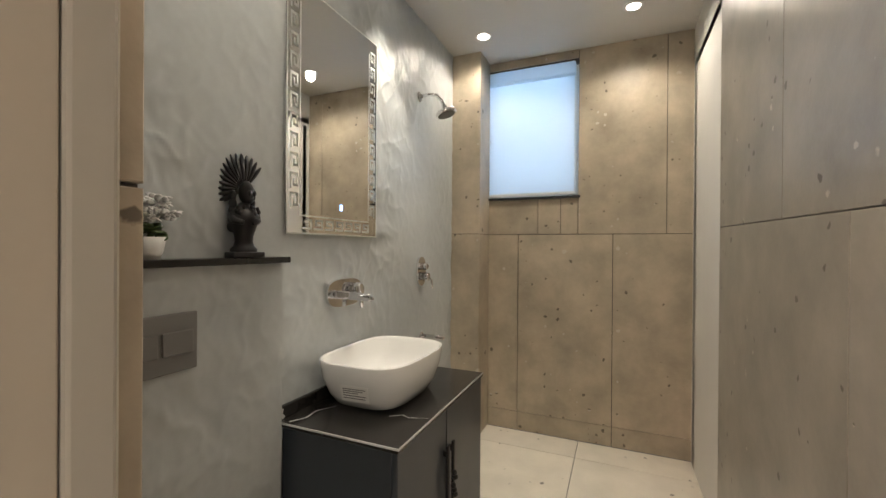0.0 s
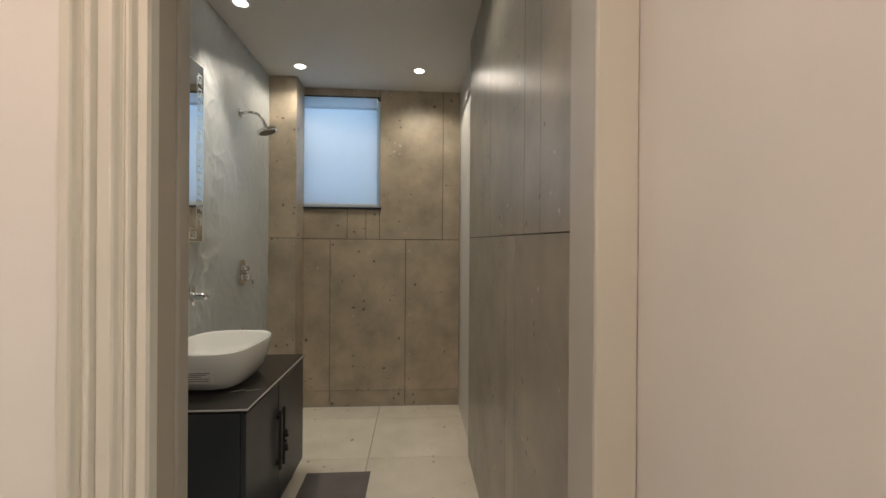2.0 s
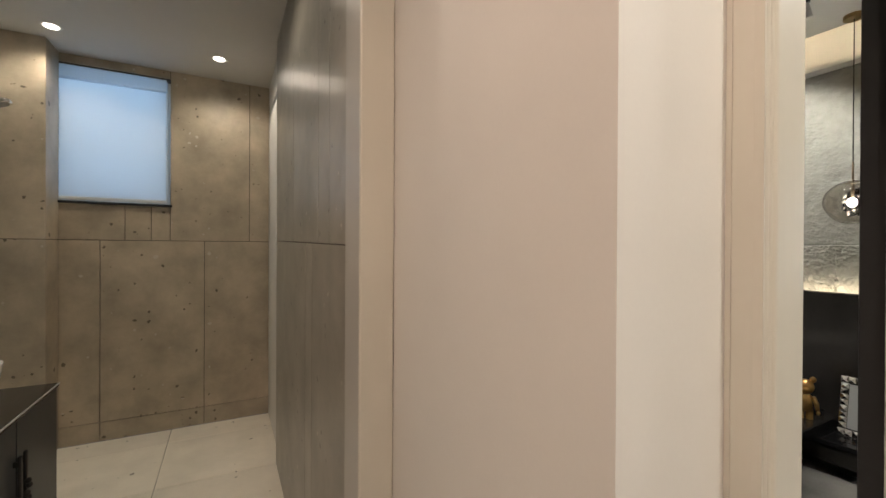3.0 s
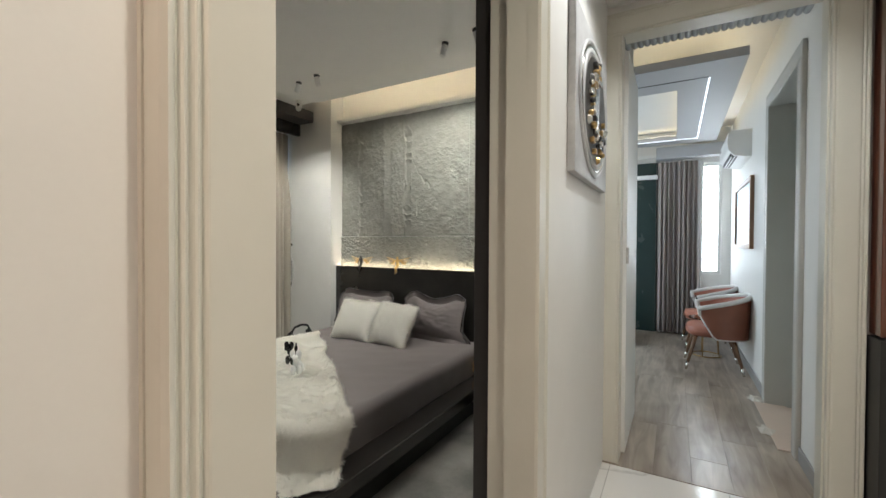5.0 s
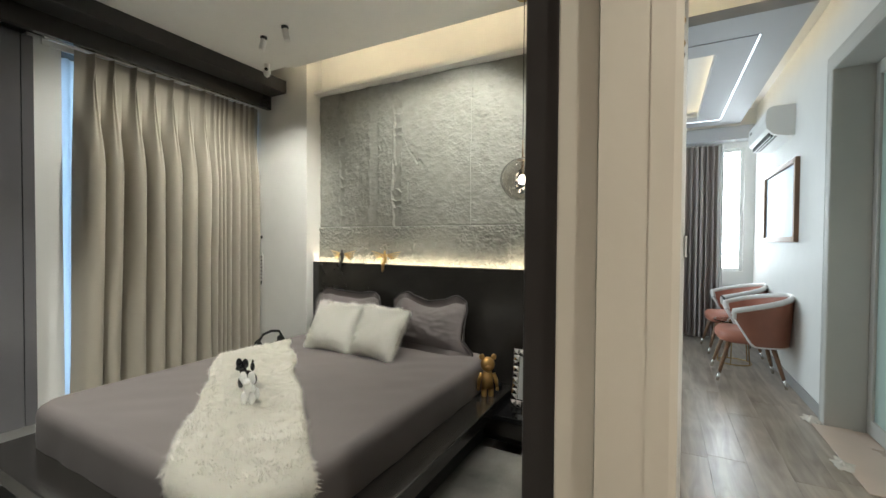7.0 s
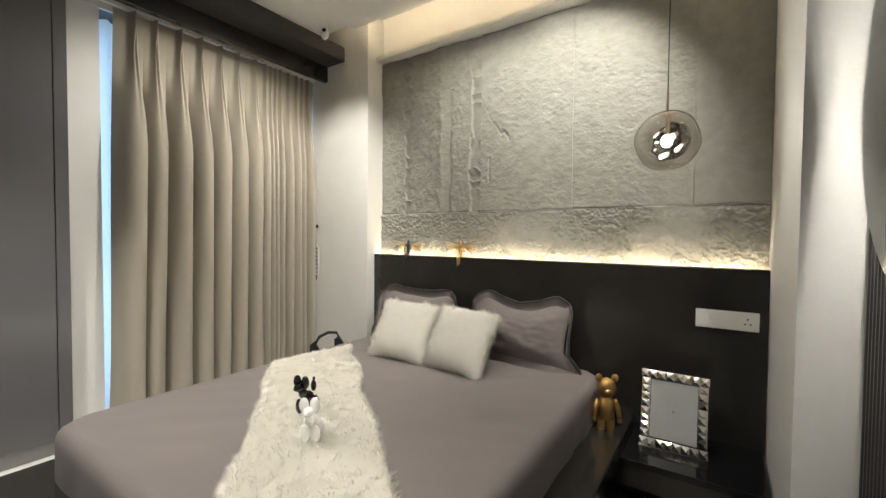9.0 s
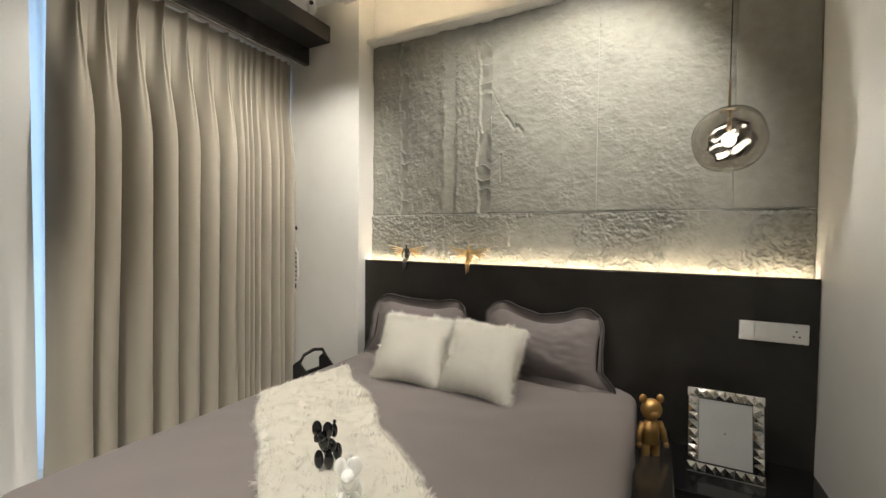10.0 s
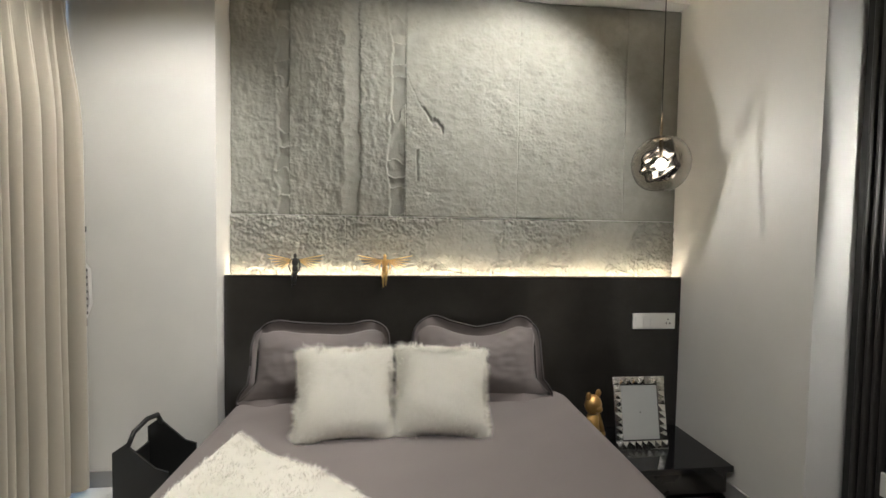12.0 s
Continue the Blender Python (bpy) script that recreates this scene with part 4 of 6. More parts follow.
# the fitting at (0.0, 1.1) is added to go with its fill lamp
for x, y in ((-0.826, 2.463), (0.046, 2.468), (-0.933, 1.691), (-0.80, 0.85), (0.0, 1.1)):
    downlight(x, y, BC, "bathroom downlights")
for x, y in ((-0.5, -0.9), (0.9, -1.45), (2.3, -1.0)):
    downlight(x, y, HC, "hall downlights")
# fitting at (1.4, 2.2) is unseen, assumed along with its lamp
for x, y in ((1.5, 0.9), (1.4, 2.2)):
    downlight(x, y, BEDC, "bedroom downlights")


def switch_plate(name, m, w, h, label, sockets=()):
    t = thing(name, 0, 0, 0, label, "switch")
    t.matrix_basis = m
    part("plate", box(-w / 2, w / 2, -0.010, 0, -h / 2, h / 2, 0.003), "plate", t)
    n = max(1, round(w / 0.05))
    for i in range(n):
        x0 = -w / 2 + 0.012 + i * (w - 0.024) / n
        if sockets and i >= n - 2:
            continue
        part("rocker", box(x0 + 0.001, x0 + (w - 0.024) / n - 0.001, -0.013, -0.010, -h / 2 + 0.014, h / 2 - 0.014, 0.001), "plate", t)
    for x, z in sockets:
        part("socket_hole", lathe([(0.0, 0), (0.0042, 0), (0.0042, 0.0015), (0, 0.0015)], 10, pose(x, -0.0105, z, 90)), "black", t)
    return t


switch_plate("light_switch", pose(-0.71, 0.05, 1.15), 0.075, 0.19, "white hall light switch plate")
switch_plate("light_switch", pose(3.28, -1.539, 1.16, 0, 0, 180), 0.075, 0.085, "small white corridor switch plate")

# ---- hall and corridor ----
cab = thing("tall_hall_unit", 0, 0, 0, "polished red wood panel above a black lower cabinet", "cabinet")
part("upper_panel", box(3.0, 3.128, -2.28, -1.662, 0.91, 2.6, 0.004), "redwood", cab)
part("lower_cabinet", box(2.97, 3.128, -2.28, -1.655, 0.0, 0.90, 0.004), "black", cab)
part("knob", ball(bmesh.new(), (2.96, -1.72, 0.86), 0.014), "chrome", cab, smooth=True)


def wall_art(x0, x1, z0, z1, y):
    t = thing("wall_art", 0, 0, 0, "silver textured wall panel with oval relief and gold trinkets", "wall art")
    part("board", box(x0, x1, y - 0.032, y, z0, z1, 0.004), "canvas", t)
    cx, cz, hx, hz = (x0 + x1) / 2, (z0 + z1) / 2, (x1 - x0) * 0.43, (z1 - z0) * 0.44
    for k, (s, mat_, r) in enumerate(((1.0, "canvas", 0.010), (0.93, "silver", 0.008), (0.86, "canvas", 0.012), (0.80, "greyplastic", 0.010))):
        pts = [(cx + s * hx * math.cos(a) * (1 + 0.03 * math.sin(3 * a + k)), y - 0.034, cz + s * hz * math.sin(a)) for a in (2 * math.pi * i / 48 for i in range(49))]
        part("swirl_ring", tube(bmesh.new(), pts, r, 8), mat_, t, smooth=True)
    bm = bmesh.new()
    oval = [bm.verts.new((cx + 0.76 * hx * math.cos(a), y - 0.034, cz + 0.78 * hz * math.sin(a))) for a in (2 * math.pi * i / 48 for i in range(48))]
    f = bm.faces.new(oval)
    r = bmesh.ops.extrude_face_region(bm, geom=[f])
    bmesh.ops.translate(bm, verts=[v for v in r["geom"] if isinstance(v, bmesh.types.BMVert)], vec=(0, -0.008, 0))
    part("dark_oval", bm, "darkpanel", t, "dark bronze oval field")
    g = random.Random(9)
    for i in range(46):
        a = 2 * math.pi * (0.1 + 0.8 * i / 46) + 0.6
        rr = 0.30 + 0.40 * g.random()
        px, pz = cx + rr * hx * math.cos(a) * 0.9, cz + (rr + 0.1) * hz * math.sin(a)
        bm = bmesh.new()
        if i % 3 == 0:
            bmesh.ops.create_cone(bm, cap_ends=True, segments=10, radius1=0.014 + 0.012 * g.random(), radius2=0.012, depth=0.016, matrix=pose(px, y - 0.050, pz, 90))
        elif i % 3 == 1:
            add_box(bm, px - 0.02, px + 0.02, y - 0.062, y - 0.042, pz - 0.012, pz + 0.012, 0.004)
        else:
            ball(bm, (px, y - 0.052, pz), 0.012 + 0.010 * g.random(), 10, 6)
        part("trinket", bm, ("brass", "silver", "darkpanel", "brass", "silver")[i % 5], t, smooth=i % 3 == 2)
    part("silver_shard", extrude_profile([(-0.06, -0.16), (0.03, -0.08), (0.05, 0.10), (-0.01, 0.18), (-0.05, 0.05)], y - 0.05, y - 0.04, lambda u, v, w: (cx + u, w, cz + v)), "silver", t)
    return t


wall_art(2.085, 2.885, 1.605, 2.28, -0.49)

leaf = thing("door_6", 0, 0, 0, "white corridor door standing open against the wall", "door", kind="structure")
part("door_leaf", box(3.24, 3.96, -0.60, -0.565, 0.01, 2.52, 0.004), "white", leaf)
part("hinge", lathe([(0.008, 0), (0.008, 0.1)], 10, pose(3.238, -0.603, 1.2)), "chrome", leaf)
skl = setting("baseboard_corridor", box(3.235, 3.69, -1.541, -1.528, 0, 0.09, 0.003), "skirting")
skl2 = setting("baseboard_living", box(4.83, 7.49, -1.541, -1.528, 0, 0.09, 0.003), "skirting")
setting("trim_ceiling_flutes", box(3.40, 3.42, -1.54, -0.49, 2.75, 3.0), "flute")
fb = thing("fluted_beam", 0, 0, 0, "grey fluted ceiling beam across the corridor", "ceiling beam", kind="structure")
for i in range(26):
    y = -1.52 + 0.04 * i
    part("flute", extrude_profile([(0.018 * math.cos(math.pi * k / 6), -0.018 * math.sin(math.pi * k / 6)) for k in range(7)], 3.42, 3.62, lambda u, v, w: (w, y + u, 2.70 + v)), "flute", fb)
part("core", box(3.42, 3.62, -1.54, -0.5, 2.70, 2.99), "flute", fb)

# dropped living ceiling with coves and an LED line
cf = thing("dropped_ceiling", 0, 0, 0, "pale grey dropped ceiling panel with warm cove light", "ceiling panel", kind="structure")
CX0, CX1, CY0, CY1, CZ = 4.30, 7.22, -1.335, 1.2, 2.76
IX0, IX1, IY0, IY1 = 4.88, 6.98, -0.86, 0.7
for x0, x1, y0, y1 in ((CX0, IX0, CY0, CY1), (IX1, CX1, CY0, CY1), (IX0, IX1, CY0, IY0), (IX0, IX1, IY1, CY1)):
    part("panel", box(x0, x1, y0, y1, CZ, CZ + 0.07), "coffer", cf)
part("recess_top", box(IX0 - 0.12, IX1 + 0.12, IY0 - 0.12, IY1 + 0.12, CZ + 0.17, CZ + 0.18), "ceil", cf)
for x0, x1, y0, y1 in ((IX0 - 0.08, IX1 + 0.08, IY0 - 0.08, IY0 - 0.06), (IX1 + 0.06, IX1 + 0.08, IY0 - 0.06, IY1), (IX0 - 0.08, IX0 - 0.06, IY0 - 0.06, IY1)):
    part("cove_strip", box(x0, x1, y0, y1, CZ + 0.075, CZ + 0.085), "coveliving", cf, "glowing warm LED strip")
for x0, x1, y0, y1 in ((CX0 + 0.05, CX0 + 0.07, CY0 + 0.1, CY1), (CX0 + 0.1, CX1, CY0 + 0.05, CY0 + 0.07)):
    part("cove_strip", box(x0, x1, y0, y1, CZ + 0.075, CZ + 0.085), "coveliving", cf)
for x0, x1, y0, y1 in ((4.64, 6.95, -1.105, -1.098), (6.94, 6.95, -1.098, 0.4)):
    part("led_line", box(x0, x1, y0, y1, CZ - 0.003, CZ - 0.0005), "ledline", cf, "slim white LED line")
part("led_groove", box(4.63, 4.645, -1.105, 0.6, CZ - 0.003, CZ - 0.0005), "darkpanel", cf)


def air_conditioner():
    t = thing("air_conditioner", 6.15, -1.541, 2.385, "white wall-mounted split air conditioner with open louvre", "air conditioner")
    prof = [(0, 0.14), (0.17, 0.14), (0.205, 0.11), (0.215, 0.02), (0.205, -0.06), (0.15, -0.12), (0.05, -0.14), (0, -0.14)]
    part("housing", extrude_profile(prof, -0.43, 0.43, lambda u, v, w: (w, u, v)), "white", t)
    part("outlet", box(-0.38, 0.38, 0.10, 0.18, -0.128, -0.085, 0.004), "black", t, "dark air outlet")
    for i in range(3):
        part("louvre", box(-0.38, 0.38, 0.11 + 0.028 * i, 0.116 + 0.028 * i, -0.135, -0.09, 0.001), "white", t)
    part("badge", box(0.25, 0.33, 0.205, 0.216, 0.04, 0.065), "greyplastic", t)


air_conditioner()

pc = thing("framed_picture", 6.15, -1.541, 1.65, "wood-framed blue-grey print on the living room wall", "picture")
for a, c, e, f in ((-0.62, -0.57, -0.37, 0.37), (0.57, 0.62, -0.37, 0.37), (-0.57, 0.57, 0.32, 0.37), (-0.57, 0.57, -0.37, -0.32)):
    part("frame", box(a, c, 0, 0.035, e, f, 0.004), "wood", pc)
part("print", box(-0.57, 0.57, 0.002, 0.016, -0.32, 0.32), "paper", pc)


def tub_chair(x, y, rz):
    """A leather tub chair on four tapered wooden legs; it faces its own +y."""
    t = thing("tub_chair", x, y, 0, "terracotta leather tub chair with pale rim and metal-tipped legs", "chair", "chairs along the living room wall", rz)
    pad = bmesh.new()
    ring = [[pad.verts.new((*[r * q for q in rounded(0.255, 0.25, 3.2, 2 * math.pi * i / 32)], z)) for i in range(32)] for r, z in ((0.0, 0.355), (0.9, 0.355), (1.0, 0.38), (1.0, 0.425), (0.93, 0.455), (0.5, 0.465), (0.0, 0.467))]
    for a, c in zip(ring, ring[1:]):
        for i in range(32):
            pad.faces.new((a[i], a[(i + 1) % 32], c[(i + 1) % 32], c[i]))
    bmesh.ops.remove_doubles(pad, verts=pad.verts, dist=1e-4)
    part("seat", pad, "leather", t, smooth=True)

    def wall(u, v, off):
        a = radians(-205 + 230 * u)
        cx, cy = 0.285 * math.cos(a), 0.275 * math.sin(a)
        k = abs(2 * u - 1)
        low, high = 0.34 + 0.03 * k, 0.79 - 0.13 * k ** 1.5
        s = 1 + 0.12 * v + off
        if k > 0.78:
            low += (k - 0.78) * 1.0
        return (cx * s, cy * s, low + (high - low) * v)
    part("inner_back", grid(40, 8, lambda u, v: wall(u, v, 0.0)), "leather", t, smooth=True)
    part("outer_back", grid(40, 8, lambda u, v: wall(u, v, 0.13)), "leatherback", t, "brown leather outer shell", smooth=True)
    rim = [Vector(wall(i / 40, 1.0, 0.065)) for i in range(41)]
    path = [Vector(wall(0, v / 6, 0.065)) for v in range(6)] + rim + [Vector(wall(1, 1 - v / 6, 0.065)) for v in range(1, 7)]
    part("rim", tube(bmesh.new(), path, 0.026, 10), "paleleather", t, "pale grey leather rim", smooth=True)
    low = [Vector(wall(i / 40, 0.0, 0.065)) for i in range(41)]
    part("lower_band", tube(bmesh.new(), low, 0.018, 8), "paleleather", t, smooth=True)
    for sx, sy in ((-1, -1), (1, -1), (1, 1), (-1, 1)):
        leg = part("leg", tube(bmesh.new(), [(0.17 * sx, 0.16 * sy, 0.36), (0.235 * sx, 0.235 * sy, 0.075)], [0.022, 0.014], 12), "wood", t, smooth=True)
        part("metal_tip", tube(bmesh.new(), [(0.235 * sx, 0.235 * sy, 0.075), (0.252 * sx, 0.252 * sy, 0.0)], [0.0145, 0.011], 12), "silver", leg, "bright metal ferrule", smooth=True)
    return t


ch = tub_chair(5.74, -1.225, 0)
copy_thing(ch, pose(6.78, -1.225, 0, 0, 0, 4))
tb = thing("side_table", 6.26, -1.20, 0, "small glass side table on gold wire base", "side table")
part("top", lathe([(0.0, 0.44), (0.19, 0.44), (0.195, 0.446), (0.19, 0.452), (0.0, 0.452)], 32), "glass", tb)
for r, z in ((0.15, 0.008), (0.12, 0.43)):
    part("wire_ring", tube(bmesh.new(), [(r * math.cos(a), r * math.sin(a), z) for a in (2 * math.pi * i / 32 for i in range(33))], 0.006, 8), "brass", tb, smooth=True)
for i in range(5):
    a = 2 * math.pi * i / 5 + 0.3
    part("wire_post", tube(bmesh.new(), [(0.15 * math.cos(a), 0.15 * math.sin(a), 0.008), (0.12 * math.cos(a), 0.12 * math.sin(a), 0.43)], 0.005, 8), "brass", tb, smooth=True)
sg = thing("tabletop_stand", 6.26, -1.22, 0.453, "black tilted tablet stand on the side table", "stand")
part("screen", box(-0.11, 0.11, -0.008, 0.008, 0.0, 0.26, 0.003), "gloss", sg, m=pose(0, 0.03, 0.005, -24))
part("prop", box(-0.02, 0.02, -0.006, 0.006, 0.0, 0.2, 0.002), "black", sg, m=pose(0, -0.075, 0.003, 28))

lc = thing("living_curtain", 7.40, -0.87, 0, "taupe pleated curtain beside the narrow window", "curtain")
part("drape", grid(120, 24, lambda u, v: (0.05 * math.sin(u * 2 * math.pi * 8.5) * (0.55 + 0.45 * (1 - v)), -0.26 + 0.52 * u + 0.01 * math.sin(u * 40), 0.02 + 2.52 * v)), "curtain2", lc, smooth=True)
part("lining_strip", grid(20, 10, lambda u, v: (0.035 + 0.012 * math.sin(u * 14), -0.33 + 0.07 * u, 0.02 + 2.52 * v)), "white", lc, "sheer white edge", smooth=True)
pv = setting("trim_curtain_pelmet", box(7.30, 7.49, -1.541, -0.60, 2.58, 2.75, 0.004), "coffer")
tv = thing("green_wall_panel", 7.43, 0.2, 0, "deep green glossy wall panel with shelf line", "wall panel", kind="structure")
part("panel", box(-0.01, 0.055, -0.82, 1.25, 0.0, 2.55), "green", tv)
part("shelf_line", box(-0.06, -0.01, -0.82, 1.25, 2.30, 2.36), "white", tv)
part("head_line", box(-0.06, -0.01, -0.82, 1.25, 2.62, 2.66), "white", tv)
sc = thing("small_console", 6.70, -0.33, 0, "white drawer console with wooden frame", "console")
part("body", box(-0.35, 0.35, 0.0, 0.55, 0.08, 0.42, 0.006), "wood", sc)
part("drawer", box(-0.357, -0.35, 0.03, 0.52, 0.11, 0.25, 0.003), "white", sc)
part("drawer", box(-0.357, -0.35, 0.03, 0.52, 0.26, 0.40, 0.003), "white", sc)
for sx in (-0.3, 0.3):
    for yy in (0.05, 0.5):
        part("leg", lathe([(0.018, 0), (0.02, 0.08)], 10, pose(sx, yy, 0)), "wood", sc)
gv = tagged(part("gold_vase", lathe([(0.0, 0), (0.04, 0), (0.055, 0.05), (0.03, 0.12), (0.036, 0.15), (0.03, 0.15), (0.0, 0.02)], 20, pose(6.5, -0.25, 0.42)), "gold", smooth=True), "small gold vase on the console", "vase")


def rag(x, y, s, seed):
    g = random.Random(seed)
    a = [g.uniform(0.6, 1.2) for _ in range(24)]
    bm = grid(24, 8, lambda u, v: (x + s * v * a[int(u * 24) % 24] * math.cos(2 * math.pi * u), y + 0.6 * s * v * a[int(u * 24 + 5) % 24] * math.sin(2 * math.pi * u), 0.006 + 0.035 * (1 - v) * (0.5 + 0.5 * noise.noise(Vector((u * 9, v * 4, seed))))), close_u=True)
    return tagged(part("floor_rag", bm, "cloth", smooth=True), "crumpled off-white rag on the floor by the doorway", "rag")


rag(4.80, -1.47, 0.10, 1), rag(4.10, -1.44, 0.10, 2)
th = tagged(part("door_threshold", box(3.80, 4.72, -1.66, -1.45, 0.002, 0.008, 0.002), "peach", ), "peach stone threshold at the side doorway", "threshold")
sd = thing("door_7", 0, 0, 0, "closed grey-framed door with frosted green glass", "door", kind="structure")
for x0, x1, z0, z1 in ((3.802, 3.872, 0.01, 2.455), (4.648, 4.718, 0.01, 2.455), (3.872, 4.648, 0.01, 0.11), (3.872, 4.648, 2.365, 2.455)):
    part("door_frame", box(x0, x1, -1.77, -1.73, z0, z1, 0.003), "greytrim", sd)
part("pane", box(3.872, 4.648, -1.754, -1.746, 0.11, 2.365), "frost", sd, "frosted greenish glass pane")
part("door_handle", box(3.83, 3.845, -1.73, -1.69, 1.0, 1.12, 0.003), "chrome", sd)

# ---- bedroom: stone wall, headboard, cove ----
def stone_height(y, z):
    """Relief of the cleft stone cladding, in metres."""
    p = Vector((y, z, 0.3))
    patch = 0.5 + 0.5 * noise.noise(p * 3.1) + 0.35 * noise.noise(p * 8.3)
    q = Vector((y * 26, z * 42, 0.3)) + 0.6 * noise.noise_vector(p * 7)
    rough = (0.0027 * noise.fractal(q, 0.7, 2.2, 4) + 0.0018 * noise.noise(p * 105)) * (0.35 + 1.4 * patch)
    # thin layers that broke away, each with a crisp rim
    n = 3.4 * noise.noise(Vector((y * 2.3, z * 3.0, 5)) + 0.16 * noise.noise_vector(p * 8) + 0.05 * noise.noise_vector(p * 24))
    f = n - math.floor(n)
    rough += 0.0018 * (math.floor(n) + min(1.0, max(0.0, (f - 0.90) / 0.10))) * (0.5 + 0.5 * patch)
    swell = 0.014 * noise.noise(p * 1.9) + 0.006 * noise.noise(p * 5) + 0.005 * noise.noise(p * 10)
    if z > 1.39:
        wob = 0.045 * noise.noise(Vector((0.0, z * 2.6, 2))) + 0.018 * noise.noise(Vector((4.0, z * 12, 2))) + 0.01 * noise.noise(Vector((y * 30, z * 40, 2)))
        h = swell + rough
        if y > 1.58:
            h += 0.0055 * noise.fractal(Vector((y * 22, z * 11, 7)), 0.8, 2.0, 3)
        # smooth pale rib with a broken edge beside it
        a, c = 1.815 + wob, 1.726 + 0.7 * wob
        h += 0.007 * math.exp(-((y - a) / 0.03) ** 2)
        if c < y < a:
            h = 0.4 * swell + 0.3 * rough - 0.011 + 0.018 * ((y - c) / (a - c)) ** 1.5
        h += 0.007 * math.exp(-((y - c + 0.016) / 0.018) ** 2) * (0.4 + noise.noise(Vector((1, z * 7, 3))))
        # stepped smooth flakes beside two joints
        for y0, wide, deep in ((1.475, 0.085, 1.0), (2.11, 0.06, 0.8)):
            edge = y0 + wide + 0.026 * noise.noise(Vector((y0, z * 7, 1))) + 0.008 * noise.noise(Vector((y0, z * 23, 1)))
            if y0 < y < edge:
                k = z * 7.2 + 1.1 * noise.noise(Vector((y0 * 3, z * 4, 4))) + 0.4 * noise.noise(Vector((y * 18, z * 10, 6)))
                f = k - math.floor(k)
                h = 0.3 * swell + deep * (-0.030 + 0.032 * f ** 1.8) + 0.5 * rough
            h += 0.004 * math.exp(-((y - edge - 0.008) / 0.010) ** 2)
        # slanting scar and a short upright one
        line = 2.10 - 2.1 * (1.425 - y) if y > 1.375 else 1.995 - 0.85 * (1.375 - y)
        line += 0.026 * noise.noise(Vector((y * 26, 1, 1))) + 0.010 * noise.noise(Vector((y * 70, 1, 5)))
        if 1.255 < y < 1.465:
            bold = 0.004 if y > 1.375 else 0.016 * (0.4 + 1.6 * abs(noise.noise(Vector((y * 40, 2, 2)))))
            d = z - line
            h -= (0.008 if y > 1.375 else 0.030) * math.exp(-(d / bold) ** 2)
        if 1.60 < z < 1.77:
            h -= 0.022 * math.exp(-((y - 1.404 - 0.010 * noise.noise(p * 18)) / 0.006) ** 2)
        if y < 0.17:
            h = 0.3 * swell + 0.15 * rough
        return h
    shade = noise.noise(Vector((y * 2.6, z * 2.0, 9))) + 0.4 * noise.noise(Vector((y * 9, z * 7, 2)))
    wrinkle = abs(noise.noise(Vector((y * 44, z * 38, 1)) + 0.5 * noise.noise_vector(p * 14))) + 0.5 * abs(noise.noise(Vector((y * 95, z * 80, 4))))
    if shade < 0.12:
        return 0.4 * swell + 2.6 * rough - 0.015 * wrinkle + 0.008
    return 0.4 * swell + 1.1 * rough - 0.006 * wrinkle - 0.002


def stone_panel(y0, y1, z0, z1, k):
    ny, nz = max(2, int((y1 - y0) / 0.0048)), max(2, int((z1 - z0) / 0.0048))
    lift = (0.002, -0.002, 0.0, 0.002, -0.002)[k % 5]

    def f(u, v):
        y, z = y0 + (y1 - y0) * max(0.0, min(1.0, (u * ny - 0.9) / (ny - 1.8))), z0 + (z1 - z0) * v
        e = min(v * (z1 - z0), (1 - v) * (z1 - z0))
        h = stone_height(y, z) + lift
        if e < 0.006:
            h -= 0.002 + 0.012 * max(0.0, noise.noise(Vector((y * 7, z, 3))))
        if u in (0.0, 1.0):
            h = -0.012
        return (3.908 - max(-0.02, min(h, 0.045)), y, z)
    return grid(ny, nz, f)


sw = thing("stone_cladding", 0, 0, 0, "rough cleft grey stone cladding above the black headboard", "wall cladding", kind="structure")
cols = (-0.158, 0.17, 0.82, 1.47, 2.105, 2.416)
for k in range(5):
    part("stone_panel", stone_panel(cols[k], cols[k + 1], 1.393, 2.64, k), "bedstone", sw, smooth=True)
cols = (-0.158, 0.49, 1.14, 1.80, 2.416)
for k in range(4):
    part("stone_panel", stone_panel(cols[k], cols[k + 1], 0.98, 1.390, k + 2), "bedstone", sw, smooth=True)
setting("trim_stone_head", box(3.83, 3.93, -0.16, 2.418, 2.645, 2.675, 0.002), "paint")

hb = thing("headboard", 0, 0, 0, "black-brown laminate headboard across the whole recess", "headboard")
part("panel", box(3.815, 3.845, -0.157, 2.414, 0.02, 1.060, 0.003), "dark", hb)
part("top_rail", box(3.815, 3.850, -0.157, 2.414, 1.060, 1.066, 0.002), "dark", hb)
ls = tagged(part("headboard_led_strip", box(3.853, 3.861, -0.14, 2.40, 1.046, 1.056), "covehead"), "warm LED strip glowing behind the headboard", "led strip")
ls2 = tagged(part("ceiling_led_strip", box(3.55, 3.565, -0.15, 2.41, 2.845, 2.855), "cove"), "warm LED strip hidden in the ceiling cove", "led strip")
setting("cove_shelf", box(3.521, 3.60, -0.16, 2.418, BEDC + 0.03, BEDC + 0.05), "ceil")
switch_plate("socket_plate", pose(3.814, 0.011, 0.808, 0, 0, 90) @ pose(0, 0, 0, 0, 0, 180), 0.262, 0.092, "long white switch and socket plate on the headboard", ((0.085, 0.012), (0.075, -0.012), (0.097, -0.012)))

